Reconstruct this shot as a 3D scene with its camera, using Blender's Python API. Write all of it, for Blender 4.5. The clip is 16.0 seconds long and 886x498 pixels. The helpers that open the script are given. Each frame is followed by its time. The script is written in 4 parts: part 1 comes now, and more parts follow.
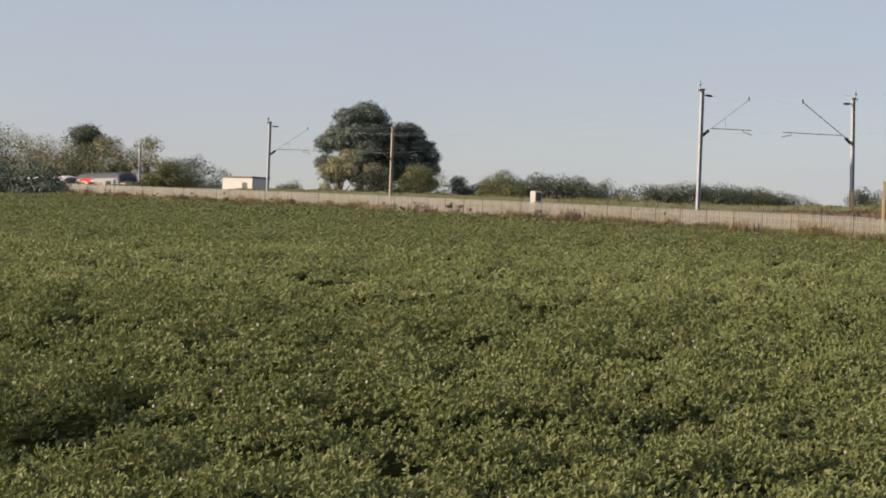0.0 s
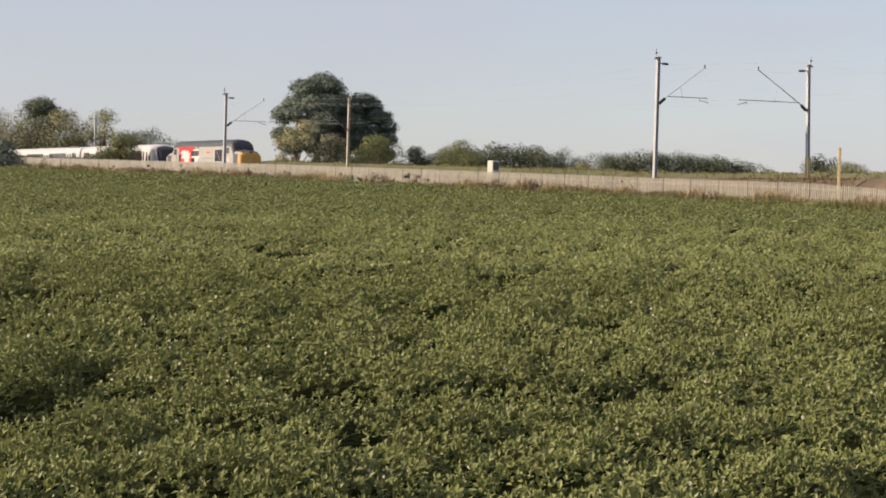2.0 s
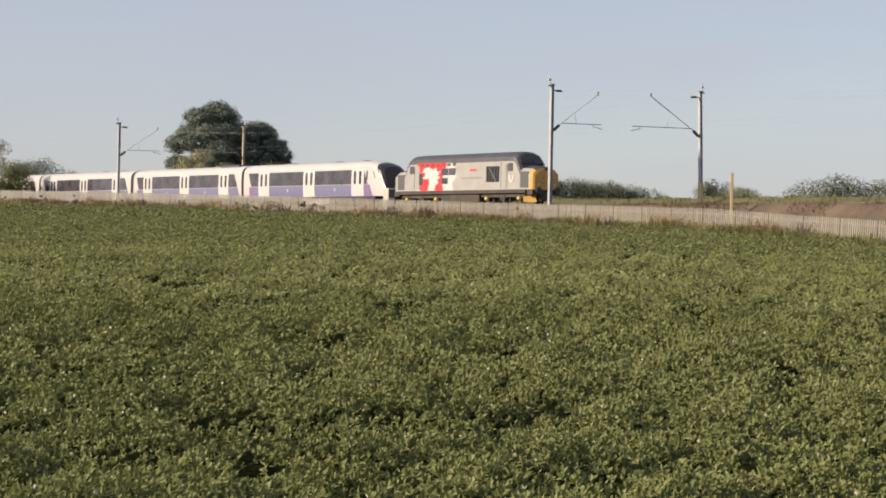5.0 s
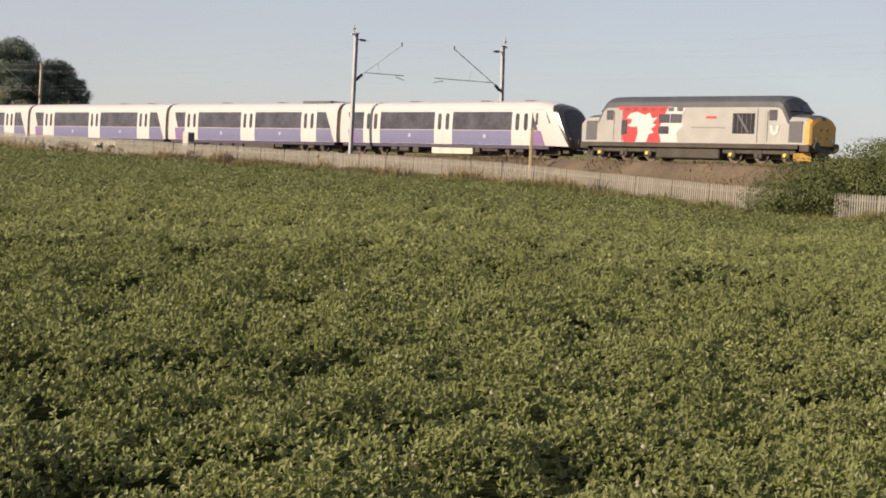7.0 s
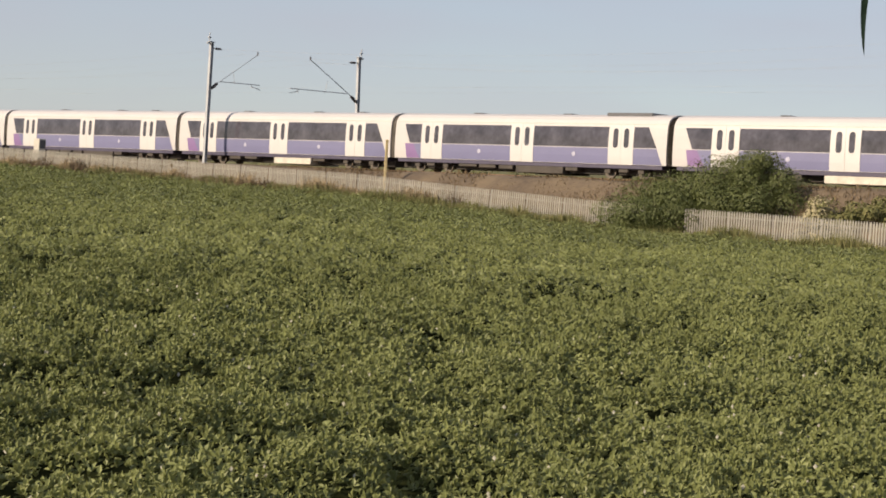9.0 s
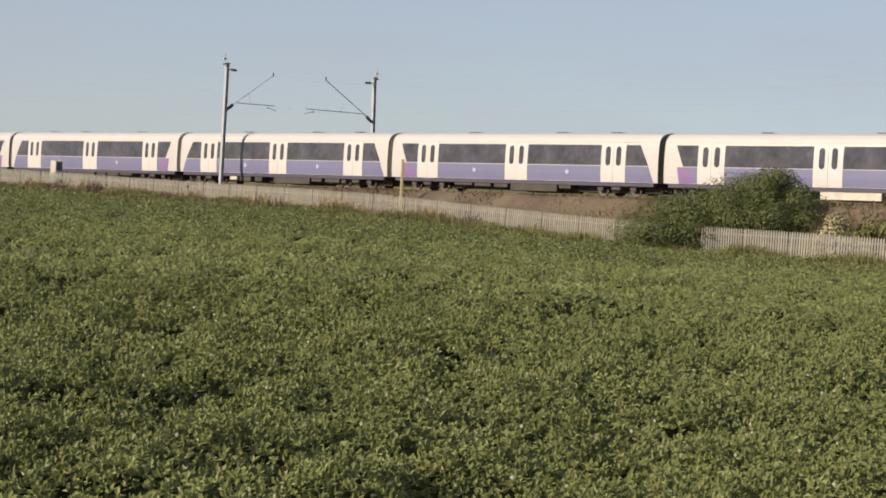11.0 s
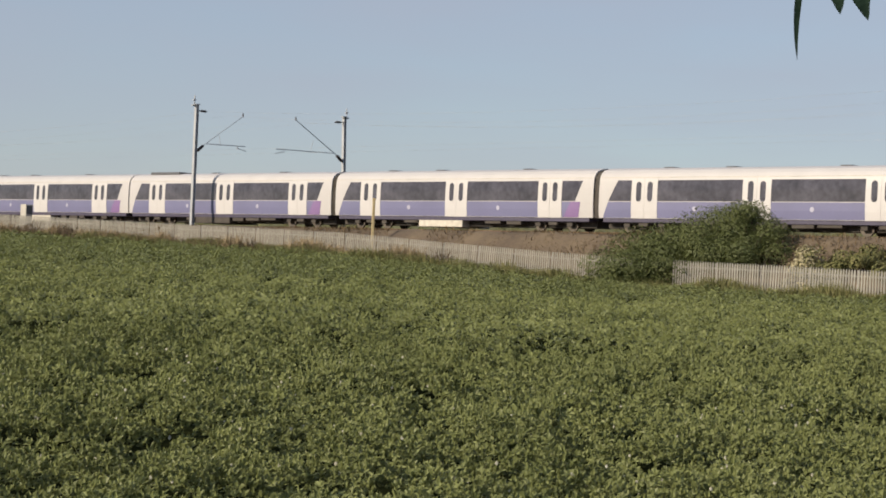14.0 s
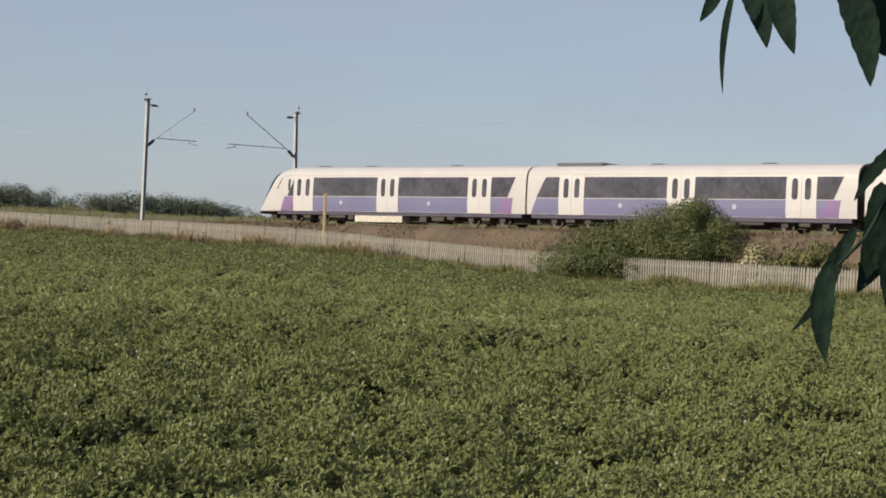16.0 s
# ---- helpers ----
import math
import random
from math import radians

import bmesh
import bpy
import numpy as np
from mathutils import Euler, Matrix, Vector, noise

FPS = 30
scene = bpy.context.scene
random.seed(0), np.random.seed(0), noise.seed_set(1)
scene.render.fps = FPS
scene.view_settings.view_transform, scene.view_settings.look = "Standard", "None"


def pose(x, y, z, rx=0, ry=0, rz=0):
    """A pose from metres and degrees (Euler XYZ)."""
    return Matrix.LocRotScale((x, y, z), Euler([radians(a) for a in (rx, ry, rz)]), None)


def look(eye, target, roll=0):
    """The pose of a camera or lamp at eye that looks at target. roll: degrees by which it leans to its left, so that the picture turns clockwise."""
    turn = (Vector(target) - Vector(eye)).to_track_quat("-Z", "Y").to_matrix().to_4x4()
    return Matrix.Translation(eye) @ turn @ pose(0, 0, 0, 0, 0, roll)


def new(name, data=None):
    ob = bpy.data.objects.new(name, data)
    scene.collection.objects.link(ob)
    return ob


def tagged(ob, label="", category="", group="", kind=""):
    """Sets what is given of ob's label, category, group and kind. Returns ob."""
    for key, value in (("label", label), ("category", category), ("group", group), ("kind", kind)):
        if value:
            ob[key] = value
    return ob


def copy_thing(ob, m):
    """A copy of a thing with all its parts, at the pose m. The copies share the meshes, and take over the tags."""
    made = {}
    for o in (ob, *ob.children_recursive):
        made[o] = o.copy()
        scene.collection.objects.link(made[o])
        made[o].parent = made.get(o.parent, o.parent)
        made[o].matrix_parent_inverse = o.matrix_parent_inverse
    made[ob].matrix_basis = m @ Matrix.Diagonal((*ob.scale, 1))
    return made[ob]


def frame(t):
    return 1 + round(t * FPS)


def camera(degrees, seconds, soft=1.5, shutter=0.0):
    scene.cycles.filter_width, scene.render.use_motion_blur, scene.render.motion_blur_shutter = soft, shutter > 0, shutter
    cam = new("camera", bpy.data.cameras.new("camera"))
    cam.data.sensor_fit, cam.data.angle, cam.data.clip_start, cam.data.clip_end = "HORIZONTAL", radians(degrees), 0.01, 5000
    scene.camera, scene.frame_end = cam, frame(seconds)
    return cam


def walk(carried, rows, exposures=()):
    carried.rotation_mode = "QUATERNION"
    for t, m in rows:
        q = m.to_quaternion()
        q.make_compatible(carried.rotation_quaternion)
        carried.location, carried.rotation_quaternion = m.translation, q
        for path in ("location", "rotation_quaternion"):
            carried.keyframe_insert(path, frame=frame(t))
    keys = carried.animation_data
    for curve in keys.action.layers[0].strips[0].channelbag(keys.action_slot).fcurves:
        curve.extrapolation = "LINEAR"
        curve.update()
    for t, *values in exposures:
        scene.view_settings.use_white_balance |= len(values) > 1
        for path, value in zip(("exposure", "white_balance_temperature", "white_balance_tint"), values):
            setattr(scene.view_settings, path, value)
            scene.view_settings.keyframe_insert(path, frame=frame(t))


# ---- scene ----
cam = camera(25.89, 16.0, soft=1.8)
EYE = Vector((0, 0, 1.65))
# seconds, heading, tilt, lean in degrees
PATH = [
    (0, 7.428, -0.205, 2.210),
    (0.5, 6.795, -0.898, 1.552),
    (1, 6.711, -0.862, 1.669),
    (1.5, 6.526, -1.043, 1.671),
    (2, 6.148, -1.049, 1.689),
    (2.5, 5.497, -0.712, 1.916),
    (3, 4.734, -0.864, 1.846),
    (3.2, 4.663, -0.908, 1.778),
    (5.3, 2.685, 0.038, 1.313),
    (5.5, 2.226, 0.122, 1.604),
    (6, 0.719, -0.501, 1.834),
    (6.5, -0.871, -1.115, 2.209),
    (7, -2.936, -1.454, 2.884),
    (7.5, -4.391, -1.063, 3.293),
    (8, -6.015, -0.777, 3.666),
    (8.5, -7.022, -0.664, 3.885),
    (9, -7.245, -0.870, 3.571),
    (11.3, -6.577, -0.032, 3.054),
    (11.5, -6.516, 0.305, 2.947),
    (12, -6.699, 0.487, 3.013),
    (12.5, -6.927, 0.463, 2.721),
    (13, -6.742, 0.394, 2.823),
    (13.5, -7.388, 0.481, 2.777),
    (14, -7.501, 0.841, 2.352),
    (14.5, -7.944, 0.586, 2.287),
    (15, -7.795, 0.724, 2.571),
    (15.5, -8.078, 0.804, 2.572),
    (16, -8.948, 0.781, 2.554),
]


def aim(yaw, pitch, roll):
    y, p = radians(yaw), radians(pitch)
    way = Vector((-math.sin(y) * math.cos(p), math.cos(y) * math.cos(p), math.sin(p)))
    return look(EYE, EYE + way * 10, roll)


walk(cam, [(t, aim(y, p, r)) for t, y, p, r in PATH], [(0, 0.46, 6700, 13), (0.5, 0.58, 6850, 14), (2.5, 0.66, 6850, 14), (5.5, 0.55, 6750, 13), (7, 0.58, 6950, 14), (9, 0.50, 6800, 12), (11.5, 0.38, 6500, 10), (14.5, 0.28, 6350, 9), (16, 0.24, 6300, 9)])

# ---- world and sun ----
SUN_WAY = Vector((-0.93, -0.36, 0.0)).normalized()
SUN_UP = radians(23)
world = bpy.data.worlds.new("world")
scene.world = world
world.use_nodes = True
wn = world.node_tree.nodes
wl = world.node_tree.links
sky = wn.new("ShaderNodeTexSky")
sky.sky_type = "NISHITA"
sky.sun_disc = False
sky.sun_elevation = SUN_UP
sky.sun_rotation = math.atan2(SUN_WAY.x, SUN_WAY.y)
sky.air_density, sky.dust_density, sky.ozone_density = 1.0, 0.6, 2.5
# thin high haze over the clear sky
haze = wn.new("ShaderNodeMix")
haze.data_type = "RGBA"
veil_co, veil_map = wn.new("ShaderNodeTexCoord"), wn.new("ShaderNodeMapping")
veil_map.inputs["Scale"].default_value = (2.2, 2.2, 9.0)
veil, veil_range = wn.new("ShaderNodeTexNoise"), wn.new("ShaderNodeMapRange")
veil.inputs["Scale"].default_value, veil.inputs["Detail"].default_value = 2.4, 4
veil_range.inputs["From Min"].default_value, veil_range.inputs["From Max"].default_value = 0.3, 0.7
veil_range.inputs["To Min"].default_value, veil_range.inputs["To Max"].default_value = 0.52, 0.76
wl.new(veil_co.outputs["Generated"], veil_map.inputs["Vector"])
wl.new(veil_map.outputs["Vector"], veil.inputs["Vector"])
wl.new(veil.outputs["Fac"], veil_range.inputs["Value"])
wl.new(veil_range.outputs["Result"], haze.inputs["Factor"])
haze.inputs["B"].default_value = (3.48, 3.58, 4.22, 1)
wl.new(sky.outputs[0], haze.inputs["A"])
wl.new(haze.outputs["Result"], wn["Background"].inputs[0])
wn["Background"].inputs[1].default_value = 0.10
sun = new("sun", bpy.data.lights.new("sun", "SUN"))
sun.data.energy, sun.data.angle, sun.data.color = 4.9, radians(0.6), (1.0, 0.84, 0.635)
sun.matrix_world = look(Vector((0, 0, 60)) + SUN_WAY * 50, Vector((0, 0, 60)) - Vector((0, 0, math.tan(SUN_UP) * 50)))

# ---- materials ----
def mat(name, colour, rough=0.7, metal=0.0, vary=0.25, scale=3.0, fine=40.0, bump=0.15, island=0.0, piece=0.0, tint=None, spec=0.5, through_light=0.0):
    """A surface with stains at one scale, grain at a finer one and a little relief."""
    m = bpy.data.materials.new(name)
    m.use_nodes = True
    n, l = m.node_tree.nodes, m.node_tree.links
    b = n["Principled BSDF"]
    b.inputs["Roughness"].default_value = rough
    b.inputs["Metallic"].default_value = metal
    b.inputs["Specular IOR Level"].default_value = spec
    co = n.new("ShaderNodeTexCoord")
    big, small = n.new("ShaderNodeTexNoise"), n.new("ShaderNodeTexNoise")
    big.inputs["Scale"].default_value, small.inputs["Scale"].default_value = scale, fine
    big.inputs["Detail"].default_value = 5
    for k in (big, small):
        l.new(co.outputs["Object"], k.inputs["Vector"])
    add = n.new("ShaderNodeMath")
    add.operation = "MULTIPLY_ADD"
    l.new(small.outputs["Fac"], add.inputs[0])
    add.inputs[1].default_value = 0.5
    l.new(big.outputs["Fac"], add.inputs[2])
    last = add.outputs[0]
    for on, socket, src in ((island, "Random Per Island", "ShaderNodeNewGeometry"), (piece, "Random", "ShaderNodeObjectInfo")):
        if on:
            g = n.new(src)
            ma = n.new("ShaderNodeMath")
            ma.operation = "MULTIPLY_ADD"
            l.new(g.outputs[socket], ma.inputs[0])
            ma.inputs[1].default_value = on
            l.new(last, ma.inputs[2])
            last = ma.outputs[0]
    ramp = n.new("ShaderNodeMapRange")
    top = 1.1 + island + piece
    ramp.inputs["From Min"].default_value, ramp.inputs["From Max"].default_value = 0.4, top
    l.new(last, ramp.inputs["Value"])
    mix = n.new("ShaderNodeMix")
    mix.data_type = "RGBA"
    c = Vector(colour)
    dark = c * (1 - vary)
    light = Vector(tint) if tint else c * (1 + vary)
    mix.inputs["A"].default_value = (*dark, 1)
    mix.inputs["B"].default_value = (*[min(1, v) for v in light], 1)
    l.new(ramp.outputs["Result"], mix.inputs["Factor"])
    l.new(mix.outputs["Result"], b.inputs["Base Color"])
    if bump:
        bp = n.new("ShaderNodeBump")
        bp.inputs["Strength"].default_value = bump
        bp.inputs["Distance"].default_value = 0.02
        l.new(small.outputs["Fac"], bp.inputs["Height"])
        l.new(bp.outputs["Normal"], b.inputs["Normal"])
    if through_light:
        tr, ms = n.new("ShaderNodeBsdfTranslucent"), n.new("ShaderNodeMixShader")
        l.new(mix.outputs["Result"], tr.inputs["Color"])
        ms.inputs["Fac"].default_value = through_light
        l.new(b.outputs[0], ms.inputs[1])
        l.new(tr.outputs[0], ms.inputs[2])
        l.new(ms.outputs[0], n["Material Output"].inputs["Surface"])
    return m


M_GROUND = mat("field_earth", (0.075, 0.085, 0.035), 1.0, spec=0.05, vary=0.4, scale=0.15, fine=6, bump=0.6)
M_CROP = mat("crop_leaf", (0.138, 0.171, 0.050), 0.5, vary=0.48, scale=0.5, fine=3, bump=0, island=0.42, tint=(0.285, 0.315, 0.125), spec=0.3, through_light=0.28)
# soil near black: the shade under the leaves is put into its colour
M_BEDSHADE = mat("crop_shade", (0.020, 0.024, 0.010), 1.0, vary=0.5, scale=0.5, fine=4, bump=0.8, spec=0.0)
M_BALLAST = mat("ballast", (0.13, 0.095, 0.068), 0.95, vary=0.4, scale=0.6, fine=14, bump=1.0)
M_BANK = mat("dry_bank_earth", (0.105, 0.078, 0.060), 0.95, vary=0.45, scale=0.5, fine=5, bump=0.8, tint=(0.15, 0.115, 0.075))
M_GRASS = mat("verge_grass", (0.095, 0.125, 0.035), 0.8, vary=0.35, scale=0.5, fine=4, bump=0, island=0.7, tint=(0.24, 0.22, 0.09), through_light=0.2)
M_DRY = mat("dry_stalks", (0.20, 0.15, 0.09), 0.9, vary=0.35, scale=0.5, fine=4, bump=0, island=0.7, tint=(0.42, 0.33, 0.20))
M_BROWNGRASS = mat("withered_grass", (0.095, 0.068, 0.047), 0.95, vary=0.35, scale=0.5, fine=4, bump=0, island=0.7, tint=(0.20, 0.15, 0.09), spec=0.1)
M_FARFIELD = mat("far_pasture", (0.085, 0.088, 0.045), 0.95, vary=0.35, scale=0.02, fine=0.5, bump=0.3)
# leaf green shifted to teal: the bluish air haze is painted in
M_HAZYOAK = mat("hazy_oak_leaf", (0.062, 0.092, 0.076), 0.65, vary=0.4, scale=0.25, fine=2, bump=0, island=0.4, tint=(0.12, 0.155, 0.112), through_light=0.15)
M_HEDGE = mat("hedge_leaf", (0.050, 0.068, 0.042), 0.65, vary=0.4, scale=0.25, fine=2, bump=0, island=0.4, tint=(0.088, 0.11, 0.056), through_light=0.1)
M_GREEN = mat("fresh_leaf", (0.095, 0.115, 0.036), 0.6, vary=0.4, scale=0.3, fine=2, bump=0, island=0.45, tint=(0.20, 0.215, 0.085), through_light=0.15)
M_BLOSSOM = mat("blossom", (0.34, 0.31, 0.19), 0.8, vary=0.3, scale=0.4, fine=3, bump=0, island=0.8, tint=(0.56, 0.51, 0.33), through_light=0.15)
M_BUSH = mat("bramble_leaf", (0.060, 0.088, 0.022), 0.6, vary=0.4, scale=0.8, fine=4, bump=0, island=0.35, tint=(0.125, 0.145, 0.040), through_light=0.12)
M_DOCK = mat("dock_brown", (0.12, 0.085, 0.055), 0.9, vary=0.35, scale=1.5, fine=8, bump=0, island=0.5, tint=(0.20, 0.15, 0.09), through_light=0.1)
M_BARK = mat("bark", (0.09, 0.07, 0.05), 0.9, vary=0.4, scale=3, fine=20, bump=0.8)
M_SPECK = mat("pale_speck", (0.52, 0.50, 0.40), 0.7, vary=0.2, scale=3, fine=20, bump=0, through_light=0.2)
# green taken almost to black, the overhang's shade being part of the colour
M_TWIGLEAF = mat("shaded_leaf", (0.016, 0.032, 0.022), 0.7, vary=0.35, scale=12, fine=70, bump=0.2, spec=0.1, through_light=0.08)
M_GALV = mat("galvanised_steel", (0.25, 0.245, 0.23), 0.6, 0.3, vary=0.2, scale=2, fine=30, bump=0.1, piece=0.5)
M_PALE = mat("weathered_pale", (0.295, 0.285, 0.25), 0.75, 0.1, vary=0.28, scale=2, fine=20, bump=0.1, piece=0.6)
M_MAST = mat("mast_steel", (0.35, 0.37, 0.40), 0.6, 0.3, vary=0.25, scale=1.2, fine=14, bump=0.15)
M_MASTTAN = mat("rusty_tan_mast", (0.33, 0.30, 0.235), 0.75, 0.1, vary=0.25, scale=1.2, fine=14, bump=0.2)
M_INSUL = mat("insulator_brown", (0.06, 0.05, 0.05), 0.3, vary=0.2, bump=0)
M_WIRE = mat("wire", (0.38, 0.39, 0.41), 0.5, 0.3, vary=0.1, bump=0)
M_CONC = mat("concrete", (0.42, 0.40, 0.36), 0.9, vary=0.2, scale=2, fine=25, bump=0.4)
M_YELLOW = mat("yellow_paint", (0.40, 0.325, 0.18), 0.75, vary=0.2, scale=3, fine=20)
M_RAIL = mat("rail_steel", (0.16, 0.10, 0.07), 0.6, 0.5, vary=0.3, scale=4, fine=30)
M_WHITE = mat("train_white", (0.45, 0.44, 0.445), 0.4, vary=0.06, scale=0.6, fine=12, bump=0.01)
M_DOOR = mat("door_white", (0.49, 0.48, 0.485), 0.4, vary=0.05, scale=0.8, fine=12, bump=0.01)
M_PURPLE = mat("purple_band", (0.150, 0.153, 0.262), 0.35, vary=0.12, scale=0.5, fine=14, bump=0.01)
M_MAGENTA = mat("magenta_patch", (0.20, 0.13, 0.275), 0.35, vary=0.12, scale=0.8, fine=14, bump=0.01)
M_GLASS = mat("tinted_glass", (0.030, 0.030, 0.040), 0.12, vary=0.5, scale=0.7, fine=3, bump=0.0, tint=(0.10, 0.095, 0.12), spec=0.6)
M_BLACK = mat("black_front", (0.018, 0.018, 0.022), 0.25, vary=0.2, scale=2, bump=0.0)
M_UNDER = mat("underframe", (0.055, 0.048, 0.042), 0.85, vary=0.45, scale=1.5, fine=12, bump=0.4)
M_SILL = mat("indigo_sill", (0.045, 0.040, 0.075), 0.6, vary=0.3, scale=1.5, fine=12, bump=0.05)
M_BADGE = mat("pale_badge", (0.36, 0.36, 0.46), 0.5, vary=0.1, bump=0)
M_BOXWHITE = mat("equipment_white", (0.47, 0.44, 0.385), 0.65, vary=0.3, scale=2.5, fine=12, bump=0.05)
M_SILVER = mat("loco_silver", (0.30, 0.298, 0.29), 0.45, vary=0.14, scale=0.9, fine=12, bump=0.03)
M_LETTER = mat("faint_grey", (0.19, 0.188, 0.182), 0.5, vary=0.2, bump=0)
M_LOCOROOF = mat("loco_roof_grey", (0.046, 0.051, 0.064), 0.6, vary=0.3, scale=1.0, fine=10, bump=0.1)
M_LOCODARK = mat("loco_dark_grey", (0.075, 0.078, 0.088), 0.55, vary=0.15, scale=1.0, fine=10, bump=0.05)
M_NOSE = mat("warning_yellow", (0.48, 0.285, 0.07), 0.6, vary=0.2, scale=1.8, fine=12, bump=0.03)
M_RED = mat("loco_red", (0.62, 0.035, 0.04), 0.45, vary=0.12, scale=0.8, fine=12, bump=0.02)
M_REDDARK = mat("louvre_red", (0.22, 0.03, 0.035), 0.6, vary=0.2, scale=0.8, fine=12, bump=0.05)
M_AXLE = mat("axle_box_yellow", (0.62, 0.48, 0.05), 0.6, vary=0.15, bump=0)
M_HUT = mat("hut_render", (0.52, 0.505, 0.48), 0.8, vary=0.10, scale=1, fine=14, bump=0.2)
M_HUTROOF = mat("hut_roof", (0.20, 0.18, 0.16), 0.85, vary=0.2, scale=1, fine=14, bump=0.3)
M_STEEL = mat("wheel_steel", (0.10, 0.085, 0.07), 0.65, 0.3, vary=0.3, scale=3, fine=20)


# ---- building helpers ----
def mesh_of(name, bm, *mats):
    me = bpy.data.meshes.new(name)
    bm.to_mesh(me)
    bm.free()
    for m in mats:
        me.materials.append(m)
    return me


def part(name, bm, material, parent=None, label="", loc=None):
    mats = material if isinstance(material, (list, tuple)) else [material]
    ob = new(name, mesh_of(name, bm, *mats))
    if parent:
        ob.parent = parent
    if loc:
        ob.location = loc
    if label:
        ob["label"] = label
    return ob


def thing(name, label, category, group="", kind="", at=None):
    ob = new(name)
    ob.empty_display_size = 0.2
    if at is not None:
        ob.matrix_basis = at
    return tagged(ob, label, category, group, kind)


def raw_mesh(name, verts, quads, material, smooth=False):
    """A mesh out of numpy arrays: verts (n,3), faces (m,k)."""
    verts, quads = np.asarray(verts, dtype=np.float32), np.asarray(quads, dtype=np.int32)
    me = bpy.data.meshes.new(name)
    k = quads.shape[1]
    me.vertices.add(len(verts))
    me.vertices.foreach_set("co", verts.ravel())
    me.loops.add(quads.size)
    me.loops.foreach_set("vertex_index", quads.ravel())
    me.polygons.add(len(quads))
    me.polygons.foreach_set("loop_start", np.arange(0, quads.size, k, dtype=np.int32))
    me.polygons.foreach_set("use_smooth", np.full(len(quads), smooth))
    me.update(calc_edges=True)
    me.materials.append(material)
    return me


def box(bm, x0, x1, y0, y1, z0, z1, bevel=0.0):
    v = [bm.verts.new((x, y, z)) for z in (z0, z1) for y in (y0, y1) for x in (x0, x1)]
    fs = [bm.faces.new([v[i] for i in f]) for f in ((0, 2, 3, 1), (4, 5, 7, 6), (0, 1, 5, 4), (2, 6, 7, 3), (0, 4, 6, 2), (1, 3, 7, 5))]
    if bevel:
        es = list({e for f in fs for e in f.edges})
        bmesh.ops.bevel(bm, geom=es, offset=bevel, segments=1, affect="EDGES")
    return bm


def tube(bm, p, q, r0, r1=None, n=8):
    r1 = r0 if r1 is None else r1
    p, q = Vector(p), Vector(q)
    turn = (q - p).to_track_quat("Z", "Y")
    rings = [[bm.verts.new(c + turn @ Vector((r * math.cos(i * math.tau / n), r * math.sin(i * math.tau / n), 0))) for i in range(n)] for c, r in ((p, r0), (q, r1))]
    for i in range(n):
        bm.faces.new((rings[0][i], rings[0][(i + 1) % n], rings[1][(i + 1) % n], rings[1][i]))
    bm.faces.new(rings[0][::-1])
    bm.faces.new(rings[1])
    return bm


def loft(bm, rings, closed_ends=True, pick=None):
    """Skin a row of point rings; pick(face centre, normal) gives the material index."""
    vs = [[bm.verts.new(p) for p in ring] for ring in rings]
    n = len(vs[0])
    fs = []
    for a, b in zip(vs, vs[1:]):
        for i in range(n):
            fs.append(bm.faces.new((a[i], a[(i + 1) % n], b[(i + 1) % n], b[i])))
    if closed_ends:
        fs.append(bm.faces.new(vs[0][::-1]))
        fs.append(bm.faces.new(vs[-1]))
    bmesh.ops.recalc_face_normals(bm, faces=fs)
    if pick:
        for f in fs:
            f.material_index = pick(f.calc_center_median(), f.normal)
    return bm


# ---- the plan: a runs along the railway, d straight away from it ----
PHI = radians(38.617)
ALONG = Vector((-math.sin(PHI), math.cos(PHI), 0))
ACROSS = Vector((math.cos(PHI), math.sin(PHI), 0))
RAIL = 4.66
NEAR_TRACK, FAR_TRACK = 88.5, 92.2
FENCE_D = 80.0


def place(a, d, z=0.0):
    p = ALONG * a + ACROSS * d
    return Vector((p.x, p.y, z))


FENCE_A = np.array([-400, 20, 48, 55, 62, 68, 77, 85, 102, 122, 154, 218, 300, 600])
FENCE_Z = np.array([0.4, 0.75, 0.95, 1.10, 1.20, 1.42, 1.85, 2.28, 2.65, 3.12, 3.82, 5.02, 5.9, 6.5])


def fence_base(a):
    return np.interp(a, FENCE_A, FENCE_Z)


NEAR_Z = -0.95


def field_z(a, d):
    """Bare field under the crop: it climbs towards the railway."""
    a, d = np.asarray(a, dtype=float), np.asarray(d, dtype=float)
    k = np.clip(d / 78.0, 0.0, 1.0)
    edge = np.clip(a / np.maximum(k, 0.02), 20, 300)
    return NEAR_Z + (fence_base(edge) + 0.1 - NEAR_Z) * k ** 1.12


